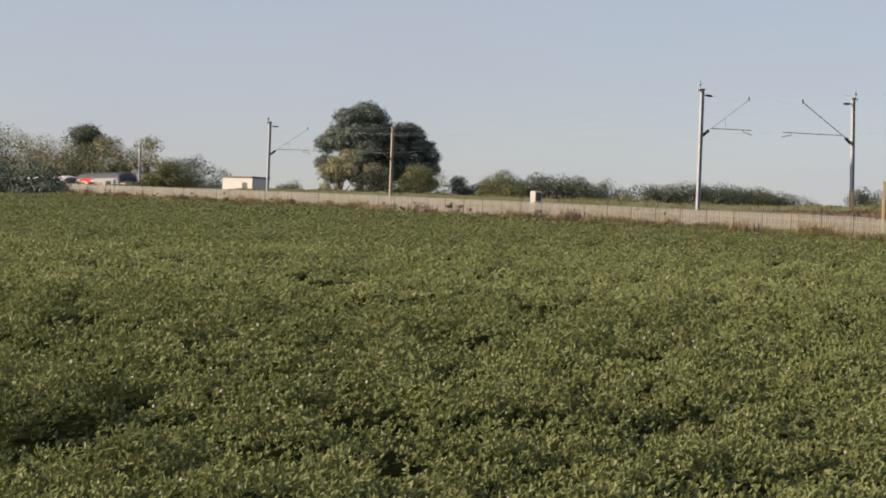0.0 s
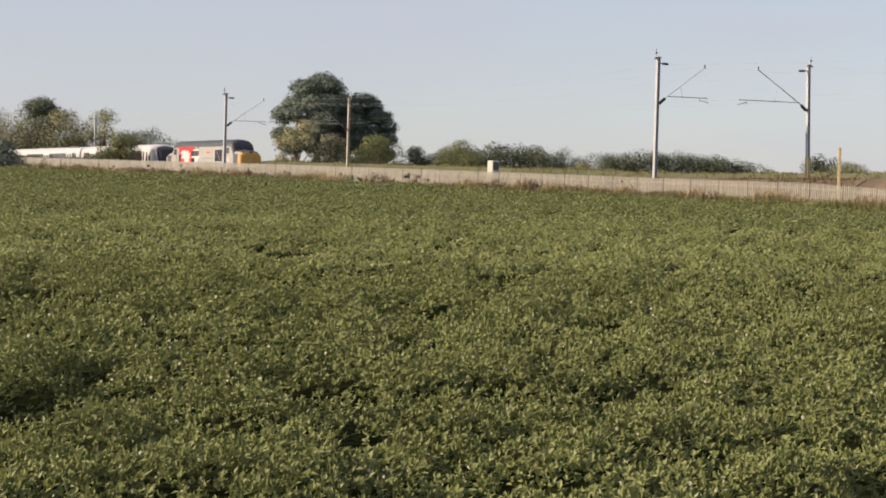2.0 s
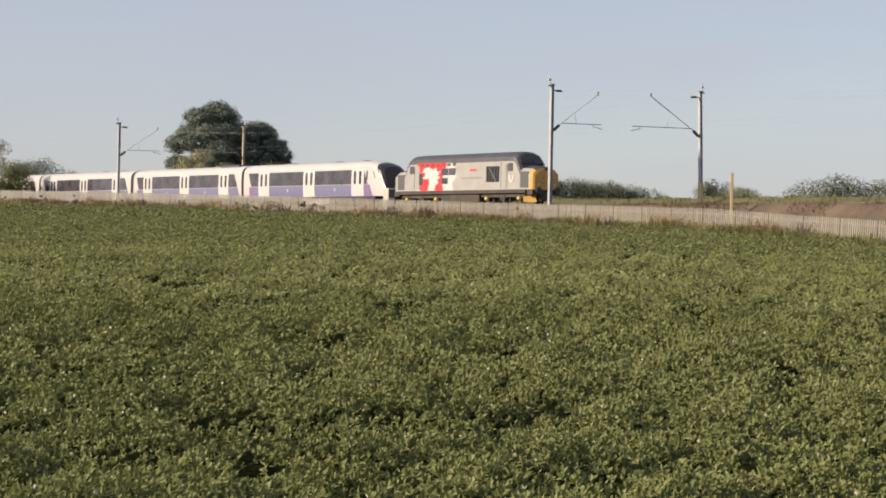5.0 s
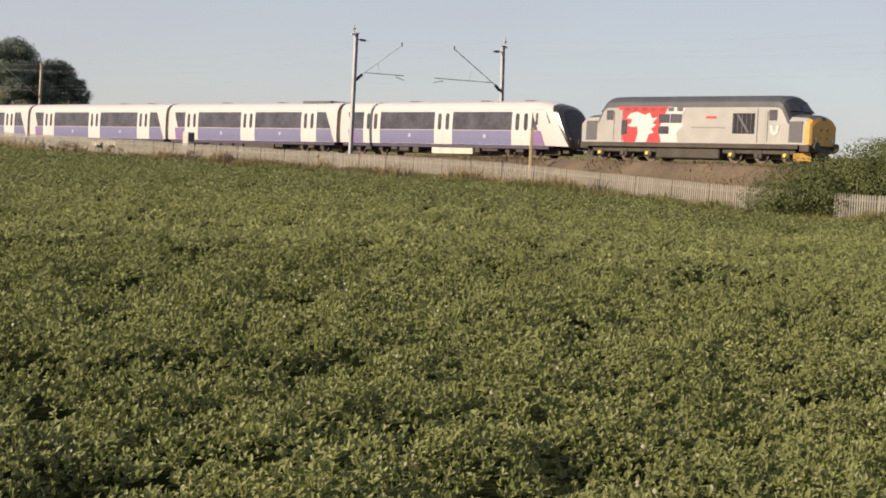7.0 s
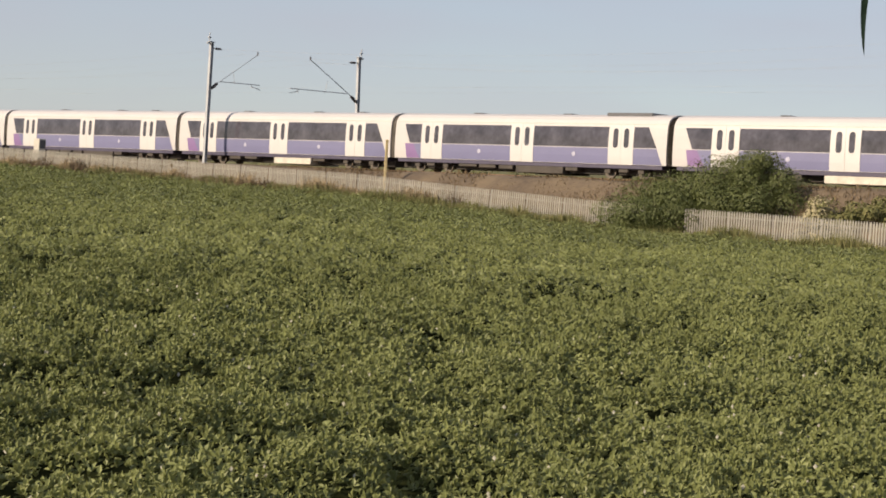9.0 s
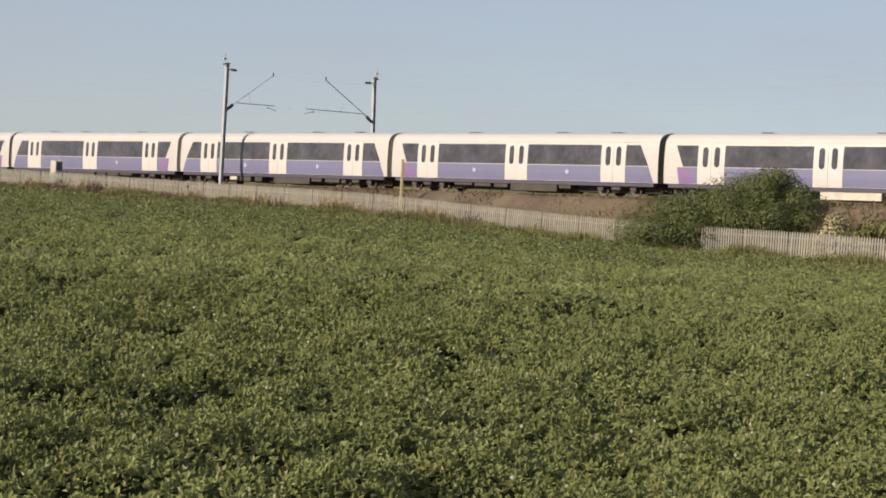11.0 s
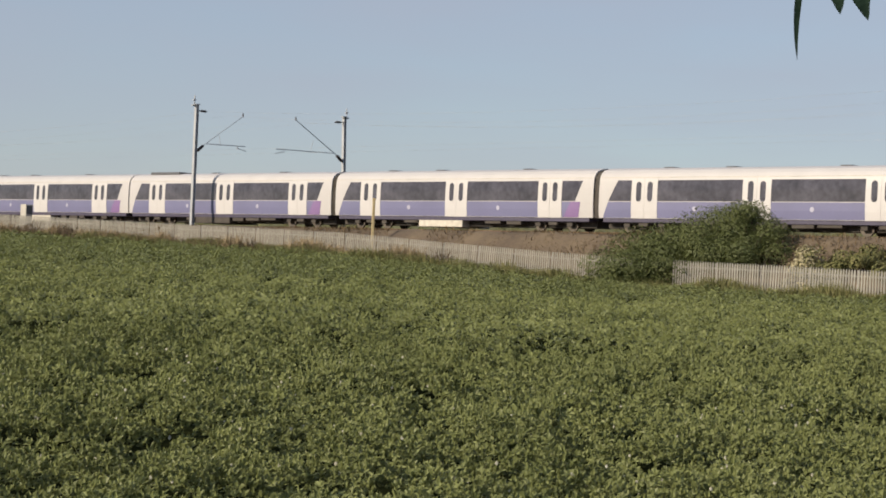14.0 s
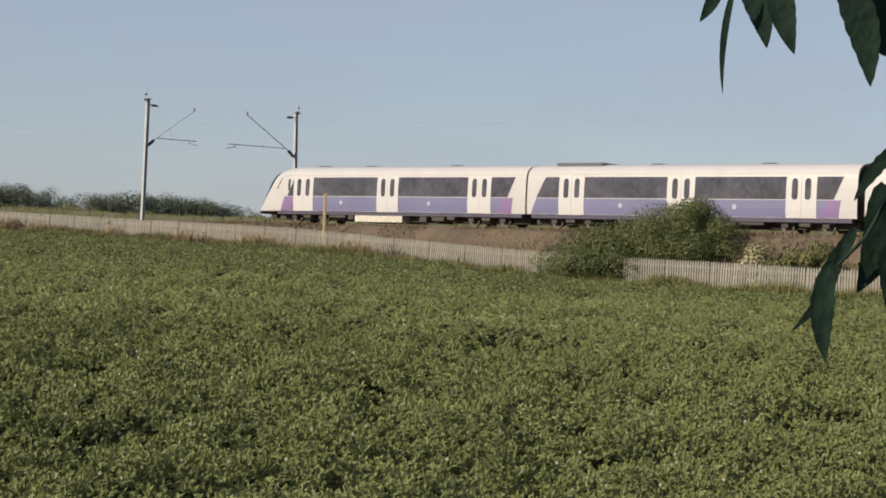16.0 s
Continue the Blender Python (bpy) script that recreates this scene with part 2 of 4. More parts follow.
def ground_z(a, d):
    a, d = np.asarray(a, dtype=float), np.asarray(d, dtype=float)
    zf = fence_base(a)
    ds = [78.0, 80.0, 81.0, 84.2, 86.9, 94.5, 96.0, 99.0]
    shoulder = RAIL - 0.185
    bank = np.maximum(shoulder + 0.02 + 0 * zf, zf - 0.4)
    verge = RAIL + 0.75 + 1.6 * np.clip((a - 118) / 80, 0, 1)
    zs = [zf + 0.1, zf, zf + 0.1, bank, shoulder + 0 * zf, shoulder + 0 * zf, shoulder - 0.5 + 0 * zf, verge]
    z = field_z(a, d)
    for i in range(len(ds) - 1):
        k = np.clip((d - ds[i]) / (ds[i + 1] - ds[i]), 0, 1)
        z = np.where(d > ds[i], zs[i] * (1 - k) + zs[i + 1] * k, z)
    k = np.clip((d - 99.0) / 130.0, 0, 1)
    hill = verge + (8.4 - verge) * k * k * (3 - 2 * k)
    hill = hill - np.clip(d - 330, 0, None) * 0.004
    return np.where(d > 99.0, hill, z)


def lay_ground():
    ax = np.unique(np.concatenate([np.arange(-160, 420, 4.0), np.array([-4500, -3000, -2000, -1200, -700, -400, -250, 520, 700, 1000, 1500, 2200, 3200, 4500])]))
    dx = np.unique(np.concatenate([np.arange(-60, 78, 3.0), np.arange(78, 100, 0.5), np.arange(100, 340, 8), np.array([-4500, -2500, -1200, -500, -200, -100, 450, 700, 1100, 1800, 3000, 4800])]))
    A, D = np.meshgrid(ax, dx)
    Z = ground_z(A, D)
    rough = np.array([[noise.noise(Vector((a * 0.3, d * 0.6, 0))) for a in ax] for d in dx]) * 0.12
    Z = Z + np.where((D > 79) & (D < 86.5), rough * 1.6, rough * 0.3 * (np.abs(D) < 400))
    P = np.stack([ALONG.x * A + ACROSS.x * D, ALONG.y * A + ACROSS.y * D, Z], -1).reshape(-1, 3)
    n = len(ax)
    i, j = np.meshgrid(np.arange(len(dx) - 1), np.arange(n - 1), indexing="ij")
    q = np.stack([i * n + j, i * n + j + 1, (i + 1) * n + j + 1, (i + 1) * n + j], -1).reshape(-1, 4)
    me = raw_mesh("ground", P, q[:, ::-1], M_GROUND, True)
    for m in (M_BEDSHADE, M_BANK, M_BALLAST, M_FARFIELD):
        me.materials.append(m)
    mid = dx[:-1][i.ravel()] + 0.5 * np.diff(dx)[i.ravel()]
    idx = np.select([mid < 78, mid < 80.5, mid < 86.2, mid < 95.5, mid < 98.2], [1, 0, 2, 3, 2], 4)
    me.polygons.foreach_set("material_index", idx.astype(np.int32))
    return tagged(new("ground", me), "gently rising field earth, railway bank and far pasture", "ground", kind="structure")


lay_ground()


# ---- track ----
def lay_track(d):
    top = thing("railway_track", "pair of rusty steel rails on concrete sleepers in ballast", "railway track", "railway tracks", "structure", Matrix.Translation(place(60, d, RAIL)) @ pose(0, 0, 0, 0, 0, math.degrees(PHI) + 90))
    for s in (-1, 1):
        bm = bmesh.new()
        y = s * 0.755
        prof = [(-0.07, -0.16), (0.07, -0.16), (0.07, -0.145), (0.012, -0.12), (0.012, -0.045), (0.036, -0.035), (0.036, 0), (-0.036, 0), (-0.036, -0.035), (-0.012, -0.045), (-0.012, -0.12), (-0.07, -0.145)]
        loft(bm, [[(x, y + p, z) for p, z in prof] for x in (-700, 900)])
        part("rail", bm, M_RAIL, top)
    verts, faces = [], []
    for k in range(-120, 330):
        x, b = k * 0.65, len(verts)
        for z in (-0.40, -0.215):
            verts += [(x - 0.13, -1.25, z), (x + 0.13, -1.25, z), (x + 0.13, 1.25, z), (x - 0.13, 1.25, z)]
        faces += [(b + 4, b + 5, b + 6, b + 7), (b, b + 1, b + 5, b + 4), (b + 1, b + 2, b + 6, b + 5), (b + 2, b + 3, b + 7, b + 6), (b + 3, b, b + 4, b + 7)]
    ob = new("sleepers", raw_mesh("sleepers", verts, faces, M_CONC))
    ob.parent = top
    tagged(ob, kind="stuff")


lay_track(NEAR_TRACK)
lay_track(FAR_TRACK)


# ---- overhead line masts ----
def mast(a, d, arm, tan=False, lean=0.0, reach=4.6, high=0.93, sleeve=0.0):
    """A steel mast; arm +1 reaches away from the camera's side, -1 towards it."""
    z0 = float(ground_z(a, d))
    h = 13.15 - z0
    metal = M_MASTTAN if tan else M_MAST
    label = "tan weathered overhead line mast beside the track" if tan else "grey steel overhead line mast with bracket arm beside the track"
    top = thing("overhead_line_mast", label, "mast", "overhead line masts", at=Matrix.Translation(place(a, d, z0)) @ pose(0, 0, 0, 0, 0, math.degrees(PHI)) @ pose(0, 0, 0, 0, lean, 0))
    # local x points across the railway, y along it
    bm = bmesh.new()
    for x in (-0.12, 0.108):
        box(bm, x, x + 0.012, -0.11, 0.11, 0, h)
    box(bm, -0.108, 0.108, -0.012, 0.012, 0, h)
    part("column", bm, metal, top)
    bm = bmesh.new()
    box(bm, -0.3, 0.3, -0.3, 0.3, -0.6, 0.06, 0.04)
    part("foundation", bm, M_CONC, top)
    bm = bmesh.new()
    tube(bm, (-0.22 * arm, 0, h - 0.12), (-0.22 * arm, 0, h + 0.62), 0.04)
    tube(bm, (-0.42 * arm, 0, h - 0.1), (0.16 * arm, 0, h - 0.1), 0.06)
    tube(bm, (-0.34 * arm, 0, h + 0.3), (-0.1 * arm, 0, h + 0.3), 0.06)
    box(bm, -0.2, 0.2, -0.16, 0.16, h - 0.02, h + 0.02)
    part("top_spike", bm, metal, top)
    bm = bmesh.new()
    tube(bm, (0.1 * arm, 0, h - 0.42), (0.95 * arm, 0, h - 0.46), 0.035)
    for k in range(5):
        tube(bm, ((0.4 + k * 0.09) * arm, 0, h - 0.435), ((0.45 + k * 0.09) * arm, 0, h - 0.435), 0.085)
    part("feeder_insulator", bm, M_INSUL, top)
    zr = RAIL - z0
    foot, tip, peak = zr + 5.15, (reach, zr + 5.85), (reach * high, zr + 8.0)
    bm = bmesh.new()
    tube(bm, (0.12 * arm, 0, foot), (0.75 * arm, 0, foot + 0.5), 0.035)
    for k in range(8):
        x, z = 0.22 + k * 0.06, foot + 0.08 + k * 0.0475
        tube(bm, (x * arm, 0, z), ((x + 0.035) * arm, 0, z + 0.028), 0.115)
    part("insulator", bm, M_INSUL, top)
    bm = bmesh.new()
    tube(bm, (0.75 * arm, 0, foot + 0.5), (peak[0] * arm, 0, peak[1]), 0.032 if arm < 0 else 0.022)
    part("cantilever_tube", bm, metal, top)
    bm = bmesh.new()
    tube(bm, (0.95 * arm, 0, foot + 0.62), (tip[0] * arm, 0, tip[1]), 0.03)
    tube(bm, ((reach - 0.75) * arm, 0, tip[1] - 0.03), ((reach - 0.75) * arm, 0, tip[1] - 0.28), 0.025)
    tube(bm, ((reach - 0.75) * arm, 0, tip[1] - 0.16), ((reach + 0.1) * arm, 0, tip[1] - 0.34), 0.026)
    tube(bm, ((reach * 0.5) * arm, 0, tip[1] - 0.12), ((reach * 0.46) * arm, 0, (foot + peak[1]) * 0.5), 0.016)
    part("registration_arm", bm, metal, top)
    bm = bmesh.new()
    tube(bm, (peak[0] * arm, 0, peak[1] - 0.05), (peak[0] * arm, 0, peak[1] + 0.22), 0.05)
    part("wire_clamp", bm, M_INSUL, top)
    if sleeve:
        bm = bmesh.new()
        box(bm, -0.15, 0.15, -0.14, 0.14, 0.02, sleeve, 0.02)
        part("base_sleeve", bm, M_YELLOW, top, "yellow foot of the mast")
    return top


NEAR_MASTS = [(107.1, 85.7), (176.3, 85.7)]
FAR_MASTS = [(103.6, 97.0), (171.0, 97.0), (238.2, 97.0)]
mast(*NEAR_MASTS[0], 1)
mast(*NEAR_MASTS[1], 1)
mast(*FAR_MASTS[0], -1, lean=-2.0, reach=6.6, high=0.72, sleeve=2.1)
mast(*FAR_MASTS[1], -1, tan=True)
mast(*FAR_MASTS[2], -1)


def wire(d, z, sag, r=0.004, droppers=False):
    """An overhead wire that hangs from support to support."""
    stops = [-170, -101, -31, 38, 107, 176.5, 246, 316, 386]
    cu = bpy.data.curves.new("overhead_wire", "CURVE")
    cu.dimensions, cu.bevel_depth, cu.bevel_resolution = "3D", r, 0
    pts = []
    for s0, s1 in zip(stops, stops[1:]):
        for k in range(10):
            u = k / 10
            pts.append(place(s0 + (s1 - s0) * u, d, z - sag * 4 * u * (1 - u)))
    sp = cu.splines.new("POLY")
    sp.points.add(len(pts) - 1)
    for q, p in zip(sp.points, pts):
        q.co = (*p, 1)
    cu.materials.append(M_WIRE)
    return tagged(new("overhead_wire", cu), "thin dark overhead line wire above the track", "wire", "overhead wires")


for d in (NEAR_TRACK, FAR_TRACK):
    wire(d, RAIL + 5.5, 0.05)
    wire(d, RAIL + 7.9, 1.2)
wire(86.5, 12.7, 0.9)
wire(96.2, 12.7, 0.9)


# ---- palisade fence ----
def fence_panel():
    top = thing("fence_panel", "weathered grey steel palisade fence panel", "fence panel", "palisade fence")
    bm = bmesh.new()
    box(bm, -0.04, 0.04, -0.07, -0.032, -0.3, 1.8)
    box(bm, -0.006, 0.006, -0.032, -0.012, -0.3, 1.8)
    part("post", bm, M_GALV, top)
    for z in (0.35, 1.5):
        bm = bmesh.new()
        box(bm, 0, 2.75, -0.012, 0.012, z, z + 0.05)
        box(bm, 0, 2.75, -0.03, 0.012, z + 0.05, z + 0.056)
        part("rail", bm, M_GALV, top)
    me = None
    for k in range(17):
        if me is None:
            bm = bmesh.new()
            prof = [(-0.05, 0.0), (-0.016, -0.032), (0.016, -0.032), (0.05, 0.0)]
            zs = (0.05, 1.72)
            rows = [[bm.verts.new((x, 0.016 - y, z)) for x, y in prof] for z in zs]
            tips = [bm.verts.new((x * 0.5, 0.016 - y, 1.84)) for x, y in prof]
            for lo, hi in ((rows[0], rows[1]), (rows[1], tips)):
                for i in range(3):
                    bm.faces.new((lo[i], lo[i + 1], hi[i + 1], hi[i]))
            me = mesh_of("pale", bm, M_PALE)
        ob = new("pale", me)
        ob.parent = top
        ob.location = (0.14 + k * 0.1545, 0, 0)
    return top


def fence_pose(a):
    """Panel at a, running to larger a, its face to the field, tilted along the ground."""
    z0, z1 = float(fence_base(a)), float(fence_base(a + 2.75))
    slope = math.degrees(math.atan2(z1 - z0, 2.75))
    wob = 1.2 * math.sin(a * 1.7)
    return Matrix.Translation(place(a, FENCE_D, z0)) @ pose(0, 0, 0, 0, 0, math.degrees(PHI) + 90) @ pose(0, 0, 0, 180, 0, 0) @ pose(0, 0, 0, 180 + wob, slope, 0)


first = fence_panel()
starts = [22.0 + k * 2.75 for k in range(0, 87)]
starts = [a for a in starts if not 60.0 < a < 62.0]
first.matrix_basis = fence_pose(starts[0])
for a in starts[1:]:
    copy_thing(first, fence_pose(a))


# ---- the electric multiple unit ----
SIDE = [(0.82, 1.33), (1.25, 1.375), (1.8, 1.39), (2.5, 1.385), (2.95, 1.36), (3.15, 1.335)]
ROOF = [(3.4, 1.21), (3.6, 0.98), (3.72, 0.6), (3.78, 0.2)]


def side_y(z):
    zs, ys = zip(*SIDE)
    return float(np.interp(z, zs, ys))


def ring(x, squeeze=1.0, top=3.78, low=0.82):
    pts = [(z, y * squeeze) for z, y in SIDE + ROOF]
    pts = [(low + (z - 0.82) * (top - low) / 2.96, y) for z, y in pts]
    return [(x, y, z) for z, y in pts] + [(x, -y, z) for z, y in pts[::-1]]


def panel(bm, left, right, z0, z1, off, side, thick=0.02, cuts=4):
    """A skin panel on the car's side between two edges, each (x at z0, x at z1)."""
    rows = []
    for i in range(cuts + 1):
        u = i / cuts
        z = z0 + (z1 - z0) * u
        y = side * (side_y(z) + off)
        yi = side * (side_y(z) + off - thick)
        xl, xr = left[0] + (left[1] - left[0]) * u, right[0] + (right[1] - right[0]) * u
        rows.append([bm.verts.new(p) for p in ((xl, yi, z), (xl, y, z), (xr, y, z), (xr, yi, z))])
    fs = []
    for a, b in zip(rows, rows[1:]):
        for i in range(3):
            fs.append(bm.faces.new((a[i], a[i + 1], b[i + 1], b[i])))
    fs.append(bm.faces.new(rows[0]))
    fs.append(bm.faces.new(rows[-1][::-1]))
    bmesh.ops.recalc_face_normals(bm, faces=fs)
    return bm


def oval(bm, x, z0, z1, w, off, side):
    """A tall round-ended pane on the car's side."""
    pts = []
    r = w / 2
    for k in range(7):
        t = math.pi * k / 6
        pts.append((x + r * math.cos(t), z1 - r + r * math.sin(t)))
    for k in range(7):
        t = math.pi + math.pi * k / 6
        pts.append((x + r * math.cos(t), z0 + r + r * math.sin(t)))
    f = bm.faces.new([bm.verts.new((px, side * (side_y(pz) + off), pz)) for px, pz in pts])
    g = bmesh.ops.extrude_face_region(bm, geom=[f])
    bmesh.ops.translate(bm, verts=[v for v in g["geom"] if isinstance(v, bmesh.types.BMVert)], vec=(0, side * 0.012, 0))
    bmesh.ops.recalc_face_normals(bm, faces=bm.faces[:])
    return bm


def bogie(parent, x):
    bm = bmesh.new()
    for s in (-1, 1):
        box(bm, x - 1.75, x + 1.75, s * 1.02 - 0.08, s * 1.02 + 0.08, 0.5, 0.72, 0.03)
        for k in (-1.25, 1.25):
            box(bm, x + k - 0.22, x + k + 0.22, s * 1.05 - 0.1, s * 1.05 + 0.1, 0.3, 0.62, 0.03)
        box(bm, x - 0.35, x + 0.35, s * 1.1 - 0.12, s * 1.1 + 0.12, 0.35, 0.85, 0.04)
    box(bm, x - 0.4, x + 0.4, -1.0, 1.0, 0.5, 0.8, 0.04)
    b = part("bogie", bm, M_UNDER, parent)
    for k in (-1.25, 1.25):
        bm = bmesh.new()
        for s in (-1, 1):
            tube(bm, (x + k, s * 0.68, 0.42), (x + k, s * 0.82, 0.42), 0.42, 0.42, 20)
            tube(bm, (x + k, s * 0.82, 0.42), (x + k, s * 0.9, 0.42), 0.13, 0.11, 10)
        tube(bm, (x + k, -0.7, 0.42), (x + k, 0.7, 0.42), 0.08)
        part("wheelset", bm, M_STEEL, b)


def coach(name, label, length, doors, slant_front, slant_rear, magenta, cab=False, kit=0, pale_case=False):
    """One car. x runs forward; slant -1: the window's end leans back towards its top."""
    top = thing(name, label, "train car", "cars of the train")
    h = length / 2
    front, rear = h - 0.22, -h + 0.22
    bm = bmesh.new()
    if cab:
        base = ring(0)

        def nose(q, sq, rake, tp, low):
            return [(front - q + rake * (1 - (p[2] - 0.82) / 2.96), p[1] * sq, low + (p[2] - 0.82) * (tp - low) / 2.96) for p in base]

        body = part("body", loft(bm, [ring(rear), ring(front - 3.3), nose(2.6, 0.992, 0.3, 3.75, 0.82)]), M_WHITE, top)
        bm = bmesh.new()
        loft(bm, [nose(2.6, 0.99, 0.3, 3.745, 0.82), nose(2.2, 0.972, 1.1, 3.69, 0.80), nose(1.8, 0.94, 1.95, 3.6, 0.78)], False)
        part("cab_shell", bm, M_WHITE, top, "white raked cab shell")
        bm = bmesh.new()
        loft(bm, [nose(1.8, 0.938, 1.95, 3.595, 0.76), nose(1.35, 0.88, 1.62, 3.5, 0.7), nose(0.92, 0.76, 1.24, 3.26, 0.62), nose(0.62, 0.55, 0.98, 2.75, 0.6)])
        part("cab_front", bm, M_BLACK, top, "black glazed cab front")
        for s in (-1, 1):
            bm = bmesh.new()
            panel(bm, (front - 2.2, front - 2.16), (front - 1.5, front - 1.95), 2.25, 3.0, -0.04, s, 0.06)
            part("cab_side_window", bm, M_GLASS, top)
            bm = bmesh.new()
            panel(bm, (front - 2.85, front - 2.85), (front - 2.64, front - 2.64), 2.15, 2.9, 0.006, s)
            part("cab_door_window", bm, M_GLASS, top)
            bm = bmesh.new()
            tube(bm, (front - 0.25, s * 1.0, 1.25), (front + 0.02, s * 0.96, 1.25), 0.09, 0.08, 10)
            part("headlight", bm, M_BOXWHITE, top)
        bm = bmesh.new()
        tube(bm, (front - 0.2, 0, 0.9), (front + 0.55, 0, 0.9), 0.14, 0.18, 10)
        box(bm, front - 0.9, front - 0.35, -0.7, 0.7, 0.35, 0.62, 0.03)
        part("coupler", bm, M_UNDER, top)
    else:
        body = part("body", loft(bm, [ring(rear), ring(front)]), M_WHITE, top)
    # gangway bellows
    for end in ([-1] if cab else [1, -1]):
        bm = bmesh.new()
        x = h if end > 0 else -h
        loft(bm, [[(xx, p[1] * 0.94, 0.95 + (p[2] - 0.95) * 0.975) for p in ring(0)] for xx in (x - 0.225, x - 0.11 * end, x + 0.225)][::1])
        part("gangway_bellows", bm, M_UNDER, top)
    skirt = bmesh.new()
    box(skirt, rear + 0.3, front - (1.6 if cab else 0.3), -1.30, 1.30, 0.58, 0.815, 0.02)
    part("solebar", skirt, M_SILL, top)
    deck = bmesh.new()
    box(deck, rear + 0.2, front - (1.2 if cab else 0.2), -0.62, 0.62, 0.24, 0.70, 0.02)
    part("underframe", deck, M_UNDER, top)
    w = 0.94
    lo_f = front - (3.1 if cab else 0.75)
    lo_r = rear + 0.75
    for s in (-1, 1):
        # windows and purple bands between the doors
        spans = []
        ds = sorted(doors)
        spans.append(("rear", None, ds[0] - w))
        for p, q in zip(ds, ds[1:]):
            spans.append(("mid", p + w, q - w))
        spans.append(("front", ds[-1] + w, None))
        for kind, xl, xr in spans:
            if kind == "rear":
                wl_, wr_ = ((lo_r + 0.62, lo_r + 0.08) if slant_rear < 0 else (lo_r - 0.05, lo_r + 0.62)), (xr, xr)
                bl, br = ((lo_r + 0.35, lo_r + 0.2) if slant_rear < 0 else (lo_r - 0.45, lo_r - 0.05)), (xr, xr)
            elif kind == "front":
                rw = (lo_f - 0.62, lo_f - 0.08) if slant_front > 0 else (lo_f + 0.05, lo_f - 0.62)
                if cab:
                    rw = (lo_f + 0.5, lo_f - 0.15)
                wl_, wr_ = (xl, xl), rw
                bl = (xl, xl)
                br = (lo_f - 0.35, lo_f - 0.2) if slant_front > 0 else (lo_f + 0.45, lo_f + 0.05)
                if cab:
                    br = (lo_f + 1.15, lo_f + 0.75)
            else:
                wl_, wr_ = (xl, xl), (xr, xr)
                bl, br = wl_, wr_
            bm = bmesh.new()
            panel(bm, bl, br, 0.84, 1.76, 0.006, s)
            part("purple_panel", bm, M_PURPLE, top)
            bm = bmesh.new()
            panel(bm, wl_, wr_, 1.80, 3.0, 0.008, s)
            part("window", bm, M_GLASS, top)
            if kind == "rear" and magenta in ("rear", "both"):
                bm = bmesh.new()
                panel(bm, bl, (bl[0] + 1.15, bl[1] + 0.75), 0.84, 1.76, 0.011, s)
                part("magenta_patch", bm, M_MAGENTA, top, "magenta patch at the band's end")
            if kind == "front" and magenta in ("front", "both"):
                bm = bmesh.new()
                panel(bm, (br[0] - 1.2, br[1] - 0.8), br, 0.84, 1.76, 0.011, s)
                part("magenta_patch", bm, M_MAGENTA, top, "magenta patch at the band's end")
            if kind == "mid":
                bm = bmesh.new()
                c = (xl + xr) / 2
                oval(bm, c + 0.3, 1.24, 1.52, 0.28, 0.008, s)
                part("round_badge", bm, M_BADGE, top, "pale round badge on the purple band")
        for c in doors:
            for k in (-1, 1):
                bm = bmesh.new()
                xa, xb = sorted((c + k * 0.008, c + k * (w - 0.01)))
                panel(bm, (xa, xa), (xb, xb), 0.81, 3.08, 0.022, s, 0.03, 5)
                leaf = part("door_leaf", bm, M_DOOR, top)
                bm = bmesh.new()
                oval(bm, c + k * 0.40, 1.78, 2.92, 0.36, 0.024, s)
                part("door_window", bm, M_GLASS, leaf)
        bm = bmesh.new()
        panel(bm, (rear + 0.1, rear + 0.1), (front - (2.2 if cab else 0.1), front - (2.2 if cab else 0.1)), 3.15, 3.18, 0.012, s, 0.02, 1)
        part("gutter", bm, M_BOXWHITE, top)
    for x in (-h + 3.4, h - (4.6 if cab else 3.4)):
        bogie(top, x)
    # equipment under the floor
    rnd = random.Random(kit)
    x = -h + 5.9
    long_case = (-1.5, 2.7) if cab else (-0.5, 3.3)
    bm = bmesh.new()
    for s in (-1, 1):
        box(bm, *long_case, s * 0.78 - 0.5, s * 0.78 + 0.5, 0.16, 0.69, 0.03)
    part("equipment_case", bm, M_BOXWHITE if pale_case else M_UNDER, top, "long pale equipment case" if pale_case else "")
    while x < h - (7.6 if cab else 6.4):
        ln = rnd.uniform(0.5, 1.6)
        if x + ln > long_case[0] - 0.1 and x < long_case[1]:
            x = long_case[1] + 0.15
            continue
        bm = bmesh.new()
        z0 = rnd.uniform(0.2, 0.42)
        for s in (-1, 1):
            box(bm, x, x + ln, s * 0.75 - 0.5, s * 0.75 + 0.5, z0, 0.70, 0.03)
        pale = rnd.random() < 0.45 and ln < 1.0
        part("equipment_case", bm, M_BOXWHITE if pale else M_UNDER, top, "pale equipment case" if pale else "")
        x += ln + rnd.uniform(0.15, 0.5)
    for x in (-5.2, 2.2, 6.5):
        bm = bmesh.new()
        box(bm, x, x + 0.7, -0.3, 0.3, 3.76, 3.83, 0.02)
        part("roof_fitting", bm, M_LOCODARK, top)
    if kit == 2:
        bm = bmesh.new()
        box(bm, 6.0, 9.4, -0.75, 0.75, 3.68, 3.87, 0.03)
        part("pantograph_well", bm, M_LOCODARK, top)
    return top


CAB_L, MID_L = 23.6, 22.5
WHITE_CAR = "white train car with purple lower band and dark window strip"
drive = coach("driving_car", "white driving car with black cab front and purple band", CAB_L, (-7.95, -0.25, 7.45), -1, -1, "both", True, 1, True)
